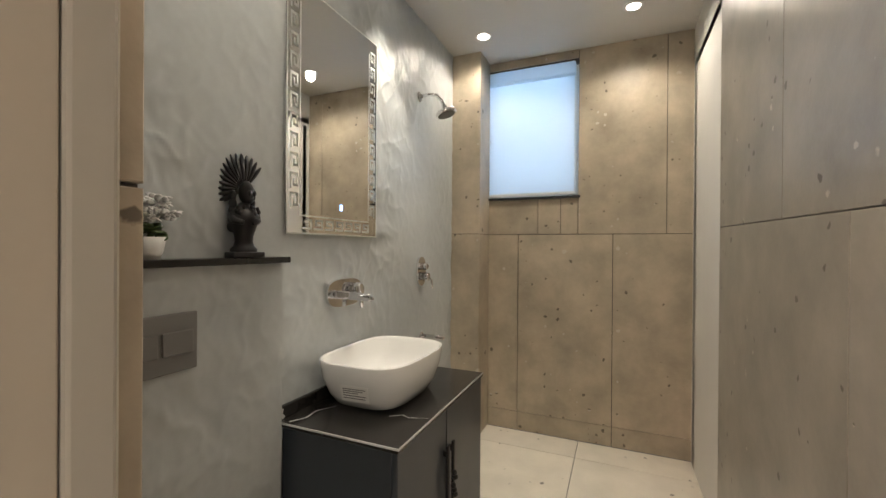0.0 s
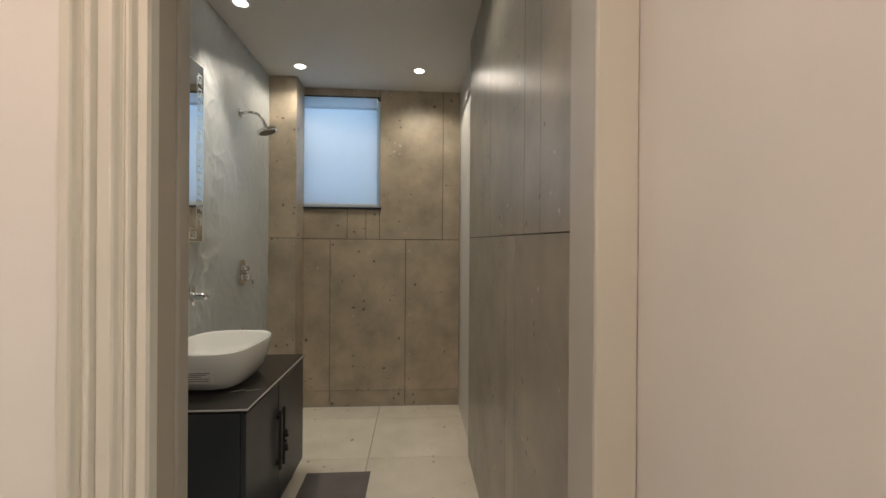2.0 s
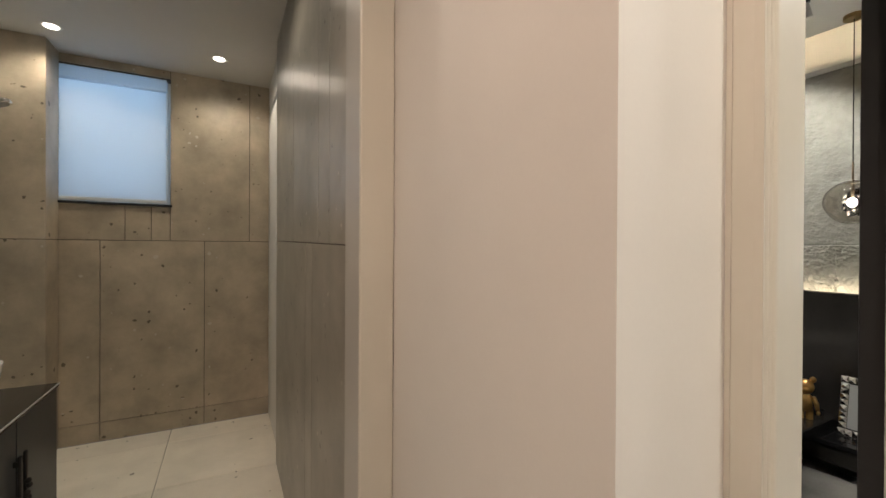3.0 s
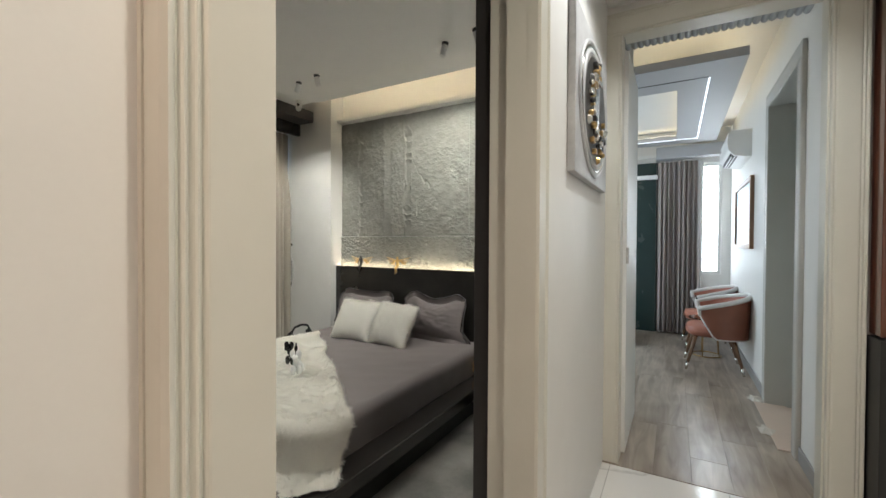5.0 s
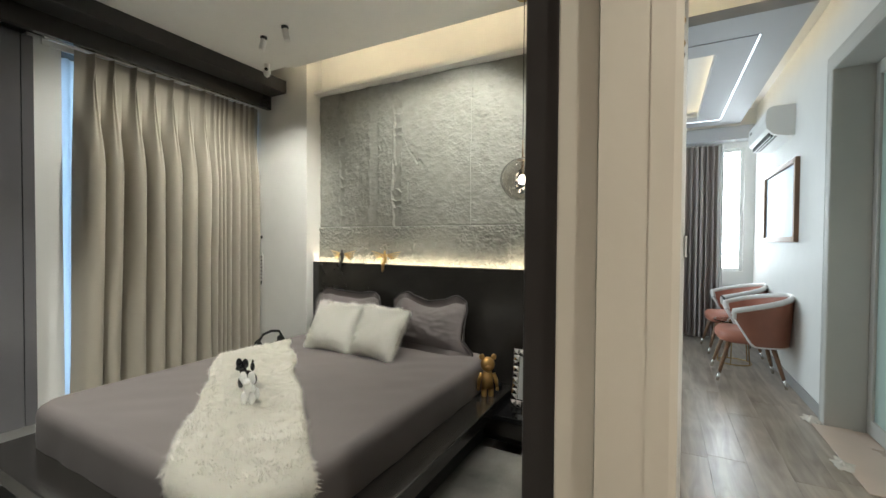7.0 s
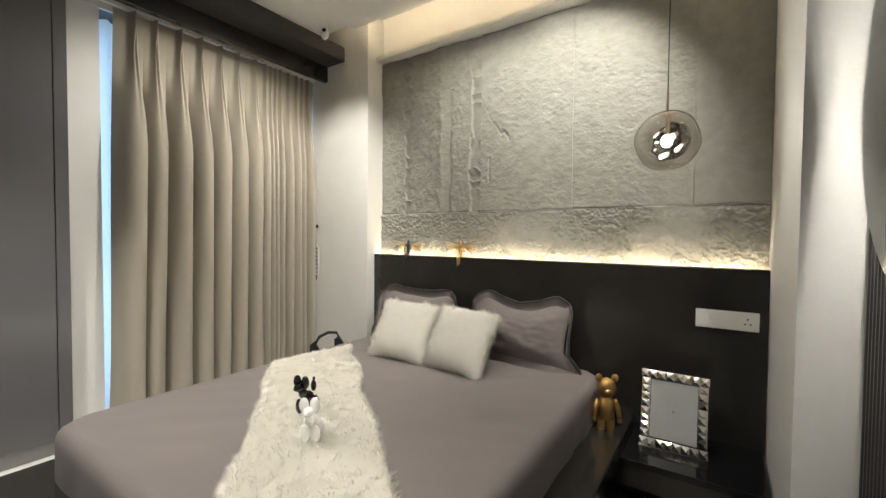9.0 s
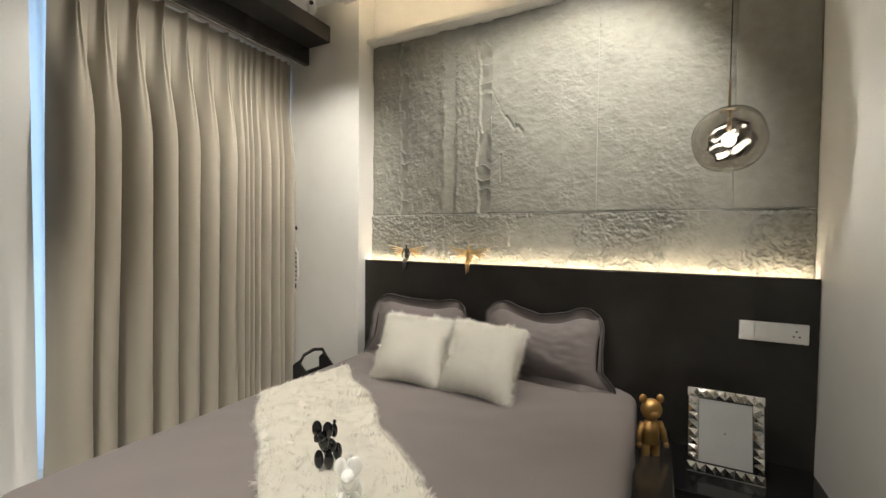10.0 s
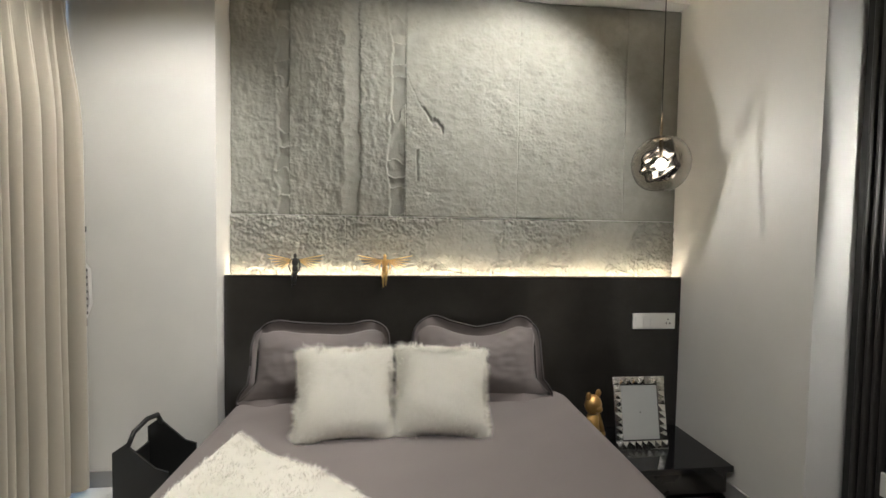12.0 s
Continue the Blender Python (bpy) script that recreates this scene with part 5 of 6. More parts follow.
# ---- curtain, pelmet and window side ----
pel = thing("curtain_pelmet", 0, 0, 0, "dark brown stepped curtain pelmet under the ceiling", "pelmet")
part("upper_box", box(0.56, 3.739, 2.684, 2.895, 2.667, 2.785, 0.003), "darkpanel", pel)
part("lower_box", box(0.56, 3.739, 2.895, 2.94, 2.54, 2.785, 0.003), "dark", pel, "glossy black-brown inner fascia")
part("roof", box(0.56, 3.739, 2.94, 3.42, 2.60, 2.785, 0.003), "darkpanel", pel)
part("curtain_track", box(2.12, 3.735, 3.0, 3.02, 2.575, 2.6, 0.003), "plate", pel, "white curtain track")
# board added to stop window light leaking over the curtain
part("track_board", box(2.12, 3.735, 3.112, 3.13, 2.545, 2.6, 0.002), "plate", pel)
part("curtain_track", box(2.12, 3.735, 3.07, 3.09, 2.575, 2.6, 0.003), "plate", pel)


# pleats stand wide apart where the curtain is stretched and close together where it is pushed to the wall
PLEATS = (2.379, 2.496, 2.637, 2.768, 2.906, 3.034, 3.170, 3.262, 3.312, 3.354, 3.396, 3.471, 3.549, 3.607, 3.66)
SEAMS = (2.28,) + tuple((a + c) / 2 for a, c in zip(PLEATS, PLEATS[1:])) + (3.732,)


def drape(u, v):
    """A pinch-pleated curtain; u along the track, v up: a flat heading with pinched pleats that open into round folds."""
    x = SEAMS[0] + (SEAMS[-1] - SEAMS[0]) * u
    i = max(0, min(len(PLEATS) - 1, sum(1 for c in SEAMS[1:-1] if x > c)))
    a, c, p = SEAMS[i], SEAMS[i + 1], PLEATS[i]
    k = 0.5 * (x - p) / (p - a) if x < p else 0.5 * (x - p) / (c - p)
    pitch = c - a
    sway = 0.16 * noise.noise(Vector((i * 1.7, v * 1.5, 4)))
    body = abs(math.cos(math.pi * (k + sway * (1 - v)))) ** 0.95
    s = max(0.0, min(1.0, (0.962 - v) / 0.30))
    t = s * s * (3 - 2 * s)
    pinch = math.exp(-(k / (0.085 + 0.20 * s)) ** 2)
    amp = min(0.185, 0.035 + 1.05 * pitch) * (0.95 + 0.30 * noise.noise(Vector((i * 2.3, 1, 1))))
    split = 0.035 * (1 - t) * math.exp(-(k / (0.02 + 0.05 * s)) ** 2) * min(1.0, 6 * s)
    depth = amp * (0.35 + 0.65 * t) * ((1 - t) * pinch + t * body) - split * min(1.0, pitch / 0.1)
    x += 0.12 * pitch * math.sin(2 * math.pi * k) * t + 0.012 * noise.noise(Vector((i * 3.1, v * 1.3, 7))) * (1 - v)
    return (x - 0.045 * (1 - v) * (1 - u), 3.108 - depth - 0.02 * (1 - t) + 0.004 * noise.noise(Vector((u * 15, v * 4, 2))), 0.04 + 2.530 * v)


cu = thing("bedroom_curtain", 0, 0, 0, "beige linen pinch-pleat curtain drawn across the window", "curtain")
part("drape", grid(700, 80, drape), "curtain", cu, smooth=True)
hs = thing("sheer_curtain", 0, 0, 0, "thin white sheer curtain close to the window glass", "curtain")
part("drape", grid(160, 12, lambda u, v: (2.25 + 1.47 * u, 3.30 + 0.02 * math.sin(u * 120), 0.02 + 2.54 * v)), "sheer", hs, smooth=True)

wd = thing("wardrobe", 0, 0, 0, "tall glossy grey laminate wardrobe beside the curtain", "wardrobe")
part("carcass", box(0.60, 2.045, 3.02, 3.40, 0.08, 2.54, 0.003), "ward", wd)
part("plinth", box(0.60, 2.045, 3.04, 3.40, 0.0, 0.08), "skirting", wd)
for x0, x1 in ((0.62, 1.30), (1.304, 1.984), (1.988, 2.045)):
    part("door", box(x0, x1, 2.998, 3.018, 0.085, 2.535, 0.002), "ward", wd)
setting("window_reveal", box(2.052, 2.222, 3.12, 3.42, 0, 2.60), "white")
sk = setting("baseboard_bedroom", box(3.728, 3.74, 2.43, 3.42, 0, 0.085, 0.003), "skirting")
setting("baseboard_bedroom_south", box(3.05, 3.80, -0.16, -0.148, 0, 0.085, 0.003), "skirting")

# security camera and spot lights
sc = thing("security_camera", 3.51, 2.655, 2.785, "white oval security camera with black lens under the ceiling", "camera")
part("body", ball(bmesh.new(), (0, 0, 0), (0.030, 0.030, 0.046), 20, 14), "plate", sc, smooth=True)
part("lens", lathe([(0.0, 0), (0.014, 0.0), (0.014, 0.006), (0.0, 0.009)], 18, pose(-0.022, -0.019, 0.012, 90, 0, -49)), "gloss", sc, "black camera lens", smooth=True)
part("mount", lathe([(0.020, 0.03), (0.024, 0.065)], 18), "plate", sc)
sc.matrix_basis = pose(3.39, 2.52, 2.715)
for x, y, tx, ty in ((3.056, 2.135, 6, 12), (3.023, 1.872, -14, -6), (3.065, 0.611, 10, 14), (3.0, 0.335, -12, -6)):
    t = thing("ceiling_spotlight", x, y, BEDC, "small pale cylindrical ceiling spotlight", "spotlight", "bedroom spotlights")
    t.scale = (0.95, 0.95, 1.1)
    part("mount", lathe([(0.026, -0.012), (0.026, 0.0)], 18), "black", t, "black base ring")
    part("barrel", lathe([(0.019, -0.075), (0.022, -0.075), (0.022, 0.0), (0.0, 0.0)], 18, pose(0, 0, -0.020, tx, ty, 0)), "plate", t, smooth=True)

# pendant
PX, PY, PZ = 3.43, 0.256, 1.648
pd = thing("pendant_lamp", PX, PY, PZ, "smoked glass globe pendant lamp with melted mirror core, lit", "pendant lamp")


def globe(u, v, r):
    """A blown globe, softly out of round; u round the stem, v from the foot up."""
    a, e = 2 * math.pi * u, math.pi * (0.02 + 0.93 * v)
    d = Vector((math.sin(e) * math.cos(a), math.sin(e) * math.sin(a), -math.cos(e)))
    k = r * (1 + 0.05 * noise.noise(d * 1.3 + Vector((3, 1, 5))))
    return d * k


def melted(u, v):
    """The mirrored inner skin: a dented, wavy bowl behind the bulb, open towards the bed."""
    a, e = 2 * math.pi * u, math.radians(68) * (0.02 + 0.98 * v)
    d = Vector((math.cos(e), math.sin(e) * math.cos(a), math.sin(e) * math.sin(a)))
    k = 0.092 + 0.006 * math.sin(9 * d.z + 5 * d.y) * v + 0.010 * noise.noise(d * 2 + Vector((1, 7, 2)))
    return Matrix.Rotation(radians(-24), 3, "Z") @ Vector((d.x * 0.75 * k, d.y * k, d.z * k))


shell = grid(44, 65, lambda u, v: globe(u, min(1.0, v * 65 / 32), 0.133) if v * 65 <= 32.5 else globe(u, max(0.0, (65 - v * 65) / 32), 0.1285) if v < 1 else globe(u, 0.0, 0.133), close_u=True)
bmesh.ops.remove_doubles(shell, verts=shell.verts, dist=1e-5)
part("globe", shell, "smoke", pd, smooth=True).visible_shadow = False
part("mirror_core", grid(56, 24, melted, close_u=True), "smokemirror", pd, "smoky mirrored bowl with melted waves", smooth=True)
# ribs added to throw wavy light streaks on the side wall
for k in range(9):
    a0 = radians(-128 + 9.5 * k)
    part("mirror_rib", grid(2, 16, lambda u, v: ((0.088 + 0.006 * math.sin(5 * v + k)) * math.cos(a0 + 0.05 * (u - 0.5) + 0.10 * math.sin(3.2 * v + 0.6 * k)), (0.088 + 0.006 * math.sin(5 * v + k)) * math.sin(a0 + 0.05 * (u - 0.5) + 0.10 * math.sin(3.2 * v + 0.6 * k)), -0.05 + 0.11 * v)), "smokemirror", pd, smooth=True)
part("bulb", ball(bmesh.new(), (-0.006, 0, 0.0), (0.024, 0.024, 0.028)), "bulb", pd, "glowing bulb", smooth=True)
part("stem", tube(bmesh.new(), [(0, 0, 0.128), (0, 0, 0.245)], 0.0055, 12), "bronze", pd, "dark brass stem", smooth=True)
part("cap", lathe([(0.034, 0.118), (0.036, 0.124), (0.022, 0.134), (0.0, 0.136)], 20), "bronze", pd, smooth=True)
part("holder", tube(bmesh.new(), [(0, 0, 0.12), (-0.004, 0, 0.03)], [0.010, 0.008], 10), "bronze", pd, smooth=True)
part("cord", tube(bmesh.new(), [(0, 0, 0.245), (0, 0, BEDC - PZ)], 0.0025, 6), "black", pd)
part("canopy", lathe([(0.05, BEDC - PZ - 0.025), (0.05, BEDC - PZ - 0.002), (0.0, BEDC - PZ - 0.002)], 20), "brass", pd)

# fluted dressing wall with round mirror
fw = thing("fluted_wall_panel", 0, 0, 0, "dark fluted wall panel beside the bedroom door", "wall panel", kind="structure")
part("backing", box(1.744, 3.03, -0.343, -0.322, 0, 2.75), "black", fw)
for i in range(42):
    x = 1.76 + 0.030 * i
    part("flute", extrude_profile([(0.011 * math.cos(math.pi * k / 5), 0.016 * math.sin(math.pi * k / 5)) for k in range(6)], 0.0, 2.75, lambda u, v, w: (x + u, -0.322 + v, w)), "darkpanel", fw)
rm = thing("wall_mirror", 2.39, -0.305, 1.54, "large round frameless backlit mirror on the fluted panel", "mirror")
part("disc", lathe([(0.0, 0.0), (0.468, 0.0), (0.472, 0.003), (0.472, 0.007), (0.468, 0.010), (0.0, 0.010)], 72, pose(0, 0.040, 0, -90)), "mirror", rm)
part("backing", lathe([(0.0, 0.0), (0.40, 0.0), (0.40, 0.040), (0.0, 0.040)], 48, pose(0, 0, 0, -90)), "black", rm)
part("halo_strip", lathe([(0.401, 0.012), (0.410, 0.012), (0.410, 0.030), (0.401, 0.030)], 64, pose(0, 0, 0, -90)), "halo", rm, "glowing LED halo behind the mirror")
switch_plate("light_switch", pose(2.82, -0.302, 0.40, 0, 0, 180), 0.12, 0.09, "white switch plate on the fluted panel")

# ---- bed ----
BX0, BX1, BY0, BY1, BT = 1.79, 3.80, 0.575, 2.31, 0.44
bed = thing("bed", 0, 0, 0, "low platform bed with mauve-grey fitted sheet", "bed")
part("platform", box(1.645, 3.81, 0.42, 2.42, 0.155, 0.235, 0.006), "dark", bed, "dark laminate platform")
part("plinth", box(1.80, 3.81, 0.48, 2.30, 0.0, 0.155), "black", bed)


def sheet(u, v):
    """Mattress under its sheet: top, rounded edges, sides."""
    hx, hy = (BX1 - BX0) / 2, (BY1 - BY0) / 2
    s, t_ = 2 * u - 1, 2 * v - 1
    m = max(abs(s), abs(t_))
    k = 0.86
    if m <= k:
        x, y, z = s / k, t_ / k, 0.0
        e = max(abs(x), abs(y))
        x, y = x * (hx - 0.05), y * (hy - 0.05)
        z = BT + 0.010 * noise.noise(Vector((x * 2.2, y * 2.6, 1))) + 0.005 * noise.noise(Vector((x * 7 + y * 3, y * 5, 4)))
        z += 0.009 * math.sin(9 * (x + 0.6 * y) + 2 * noise.noise(Vector((x * 2, y * 2, 0)))) * max(0.0, noise.noise(Vector((x * 1.3, y * 1.3, 8))))
    else:
        g = (m - k) / (1 - k)
        dx, dy = s / m, t_ / m
        ang = min(1.0, g / 0.35) * math.pi / 2
        x, y = dx * (hx - 0.05), dy * (hy - 0.05)
        ox, oy = max(-1, min(1, dx * 1.0)), max(-1, min(1, dy * 1.0))
        wx, wy = (ox if abs(dx) > 0.97 else 0), (oy if abs(dy) > 0.97 else 0)
        if abs(dx) > 0.97 and abs(dy) > 0.97:
            wx, wy = wx * 0.707, wy * 0.707
        r = 0.05 * math.sin(ang)
        x, y = x + wx * r, y + wy * r
        z = BT - 0.05 * (1 - math.cos(ang)) - max(0.0, (g - 0.35) / 0.65) * (BT - 0.05 - 0.236)
        wob = 0.010 * noise.noise(Vector((x * 6, y * 6, z * 5))) * g
        x, y = x + wx * wob, y + wy * wob
    # the corners of the mattress are rounded
    ax, ay = abs(x) - hx + 0.14, abs(y) - hy + 0.14
    if ax > 0 and ay > 0:
        f = max(ax, ay) / math.hypot(ax, ay)
        x, y = math.copysign(hx - 0.14 + ax * f, x), math.copysign(hy - 0.14 + ay * f, y)
    return ((BX0 + BX1) / 2 + x, (BY0 + BY1) / 2 + y, z)


part("mattress", grid(150, 150, sheet), "sheet", bed, "mattress under a mauve-grey fitted sheet", smooth=True)


def cushion_mesh(w, h, d, seed, n=36, puff=0.55, warp=None, creased=1.0):
    """A stuffed cushion standing in its own xz plane, thickness along y."""
    bm = bmesh.new()
    for side in (1, -1):
        rows = []
        for j in range(n + 1):
            row = []
            for i in range(n + 1):
                s, t_ = 2 * i / n - 1, 2 * j / n - 1
                pull = 1 - 0.055 * (1 - abs(t_) ** 2.0) * abs(s) ** 3
                pull2 = 1 - 0.055 * (1 - abs(s) ** 2.0) * abs(t_) ** 3
                x, z = s * w / 2 * pull, t_ * h / 2 * pull2
                b = max(0.0, (1 - abs(s) ** 2.6)) ** puff * max(0.0, (1 - abs(t_) ** 2.6)) ** puff
                cr = 0.012 * noise.noise(Vector((s * 2.5 + seed, t_ * 2.5, side))) + 0.007 * noise.noise(Vector((s * 7, t_ * 5 + seed, side)))
                # short gathers running in from the seam
                cr += 0.005 * noise.noise(Vector((s * 16 + seed, t_ * 2, 3))) * abs(t_) ** 2 + 0.005 * noise.noise(Vector((s * 2, t_ * 13 + seed, 5))) * abs(s) ** 2
                p = Vector((x, side * (d / 2 * b + creased * cr * b ** 0.7), z))
                row.append(bm.verts.new(warp(p) if warp else p))
            rows.append(row)
        for j in range(n):
            for i in range(n):
                q = (rows[j][i], rows[j][i + 1], rows[j + 1][i + 1], rows[j + 1][i])
                bm.faces.new(q if side < 0 else q[::-1])
    bmesh.ops.remove_doubles(bm, verts=bm.verts, dist=1e-5)
    return bm


def grey_pillow(y, z, w, h, seed, lean, rz):
    t = thing("grey_pillow", 3.72, y, z, "mauve-grey pillow with piped flange leaning on the headboard", "pillow", "pillows")
    t.matrix_basis = pose(3.685, y, z, 0, 0, 90 + rz) @ pose(0, 0, 0, lean, 0, 0)

    def warp(p):
        sx, sz = p.x / (w / 2), p.z / (h / 2)
        up = max(0.0, sz)
        wave = 0.032 * math.exp(-((abs(sx) - 0.72) / 0.30) ** 2) - 0.022 + 0.010 * math.sin(4 * sx + seed)
        low = max(0.0, -sz - 0.5) * max(0.0, abs(sx) - 0.75)
        return Vector((p.x + math.copysign(0.60 * low, p.x), p.y - 0.25 * low, p.z + up * wave - 0.05 * low))

    def edge(a, k):
        x, zz = rounded(w / 2 + 0.3 * k, h / 2 + k, 7, a)
        flap = 0.010 * math.sin(a * 5 + seed) + 0.006 * math.sin(a * 11 + 2 * seed)
        return warp(Vector((x, (flap + (0.016 if zz > 0 else 0.004)) * max(0.0, k / 0.04), zz)))
    part("case", cushion_mesh(w, h, 0.17, seed, 44, 1.0, warp), "sheet", t, smooth=True)
    part("flange", grid(120, 4, lambda u, v: edge(2 * math.pi * u, -0.025 + 0.066 * v), close_u=True), "sheet", t, smooth=True)
    part("piping", tube(bmesh.new(), [edge(2 * math.pi * i / 120, 0.043) for i in range(121)], 0.0062, 6), "piping", t, "darker piped edge", smooth=True)


grey_pillow(1.885, 0.628, 0.655, 0.34, 1, 16, 2)
grey_pillow(1.082, 0.628, 0.655, 0.34, 5, 18, -3)


def hairs(points, normals, length, count, seed, comb, fringe, width=0.0010):
    """Soft fur on a surface: many narrow bent blades that lie over, with the shading normals of the pile's surface."""
    g = random.Random(seed)
    verts, faces, shading = [], [], []
    for _ in range(count):
        i = g.randrange(len(points))
        nrm = normals[i]
        off = Vector((g.uniform(-1, 1), g.uniform(-1, 1), g.uniform(-1, 1))) * 0.013
        p = points[i] + off - nrm * off.dot(nrm)
        lie = comb + 0.45 * noise.noise_vector(points[i] * 6) + 0.5 * noise.noise_vector(p * 26) + Vector((g.uniform(-1, 1), g.uniform(-1, 1), g.uniform(-1, 1))) * 0.40
        lie = lie - nrm * lie.dot(nrm)
        d = (nrm * 0.30 + lie * 0.85).normalized()
        ln = length * g.uniform(0.6, 1.1) * (1.0 + 0.35 * noise.noise(p * 24)) * (1.45 if fringe(points[i]) else 1.0)
        side = d.cross(nrm)
        side = side.normalized() if side.length > 1e-3 else d.orthogonal().normalized()
        q = p + d * ln * 0.5
        e = q + (d * 0.6 + lie * 0.45 - nrm * 0.12).normalized() * ln * 0.55
        k = len(verts)
        verts += [p - side * width, p + side * width, q + side * width * 0.9, q - side * width * 0.9, e]
        faces += [(k, k + 1, k + 2, k + 3), (k + 3, k + 2, k + 4)]
        soft = (nrm + 0.17 * lie + Vector((g.uniform(-1, 1), g.uniform(-1, 1), g.uniform(-1, 1))) * 0.08).normalized()
        shading += [soft] * 5
    return verts, faces, shading


def furred(name, bm, parent, length, count, seed, comb, fringe, outward=None):
    base = part(name, bm, "fur", parent, smooth=True)
    pts, nrm = [], []
    for p in base.data.polygons:
        if outward is None or p.normal.dot(outward) > -0.5:
            pts.append(p.center.copy())
            nrm.append(-p.normal if outward is None and p.center.dot(p.normal) < 0 else p.normal.copy())
    verts, faces, shading = hairs(pts, nrm, length, count, seed, comb, fringe)
    me = bpy.data.meshes.new("fur_layer")
    me.from_pydata(verts, [], faces)
    me.polygons.foreach_set("use_smooth", [True] * len(me.polygons))
    me.normals_split_custom_set_from_vertices(shading)
    me.materials.append(M["fur"])
    h = new("fur_layer", me)
    h.parent = parent
    tagged(h, "soft ivory pile", kind="stuff")


for y, rz, seed in ((1.722, 3, 1), (1.300, -4, 2)):
    t = thing("fur_cushion", 0, 0, 0, "square ivory faux-fur cushion leaning on the pillows", "cushion", "fur cushions")
    t.matrix_basis = pose(3.37, y, 0.606, 0, 0, 90 + rz) @ pose(0, 0, 0, 33, 0, 2 if seed == 1 else -2)
    furred("cover", cushion_mesh(0.40, 0.375, 0.16, seed + 20, 34, 0.6, None, 0.25), t, 0.026, 75000, seed, Vector((0.1, 0, -0.35)), lambda p: max(abs(p.x), abs(p.z)) > 0.175)

# fur runner laid across the bed, hanging over the foot
F0, F1 = Vector((1.83, 0.71)), Vector((3.075, 2.235))
FD = (F1 - F0).normalized()
FP = Vector((FD.y, -FD.x))
FL = (F1 - F0).length


def runner(u, v):
    """A long hide on the bed; past the rounded edge of the mattress it hangs down to the platform."""
    end = 1.79 + 0.27 * u
    s = -0.44 + (end + 0.44) * v
    wob = 0.03 * noise.noise(Vector((s * 3, 1 if u > 0.5 else 5, 2)))
    half = 0.237 + wob - 0.07 * max(0.0, -s / 0.44) ** 2
    p = F0 + FD * s + FP * ((2 * u - 1) * half)
    z = BT + 0.018 + 0.006 * noise.noise(Vector((p.x * 6, p.y * 6, 0)))
    # how far past the mattress edge, drawn in by its rounding
    r = 0.13
    near = Vector((max(p.x, BX0 + 0.05 + r), max(p.y, BY0 + 0.05 + r)))
    away = p - near
    d = away.length - r
    if away.length > 1e-6 and d > 0:
        n = away.normalized()
        a = min(d / 0.06, math.pi / 2)
        fall = max(0.0, d - 0.06 * math.pi / 2)
        drop = min(fall, 0.155)
        rest = fall - drop
        out = 0.084 * math.sin(a) + 0.16 * drop + 0.7 * rest + 0.02 * noise.noise(Vector((p.x * 9, p.y * 9, 3))) * min(1.0, drop * 8)
        p = near + n * (r + out)
        z += -0.06 * (1 - math.cos(a)) - drop
    elif u in (0, 1):
        z -= 0.010
    return (p.x, p.y, z)


fr = thing("fur_runner", 0, 0, 0, "long ivory faux-fur throw laid across the grey bed", "throw")
furred("hide", grid(36, 130, runner), fr, 0.021, 190000, 7, Vector((-0.35, -0.4, 0)), lambda p: abs((p.xy - F0).dot(FP)) > 0.195 or p.z < BT, Vector((0, 0, 1)))


def balloon_dog(x, y, z, rz, material, label, s=1.0):
    """A glossy balloon-animal figurine, one plain mesh."""
    bm = bmesh.new()
    for c, r in (((0, 0, 0.055), (0.028, 0.022, 0.022)), ((0.034, 0.014, 0.026), (0.013, 0.013, 0.028)), ((0.034, -0.014, 0.026), (0.013, 0.013, 0.028)), ((-0.034, 0.014, 0.026), (0.013, 0.013, 0.028)), ((-0.034, -0.014, 0.026), (0.013, 0.013, 0.028)), ((0.036, 0, 0.082), (0.015, 0.015, 0.024)), ((0.045, 0.015, 0.122), (0.013, 0.014, 0.024)), ((0.045, -0.015, 0.122), (0.013, 0.014, 0.024)), ((0.062, 0, 0.106), (0.026, 0.015, 0.015)), ((-0.045, 0, 0.085), (0.010, 0.010, 0.022)), ((-0.048, 0, 0.112), (0.005, 0.005, 0.007)), ((0.09, 0, 0.106), (0.005, 0.005, 0.005))):
        ball(bm, c, r, 16, 10)
    ob = part("balloon_dog", bm, material, smooth=True, m=pose(x, y, z, 0, 0, rz) @ Matrix.Diagonal((0.8 * s, 1.15 * s, s, 1)))
    return tagged(ob, label, "figurine", "balloon dog figurines")


balloon_dog(2.43, 1.475, BT + 0.03, 195, "gloss", "glossy black balloon dog figurine on the fur throw", 1.12)
balloon_dog(2.295, 1.27, BT + 0.03, 215, "whitegloss", "glossy white balloon dog figurine on the fur throw", 1.12)

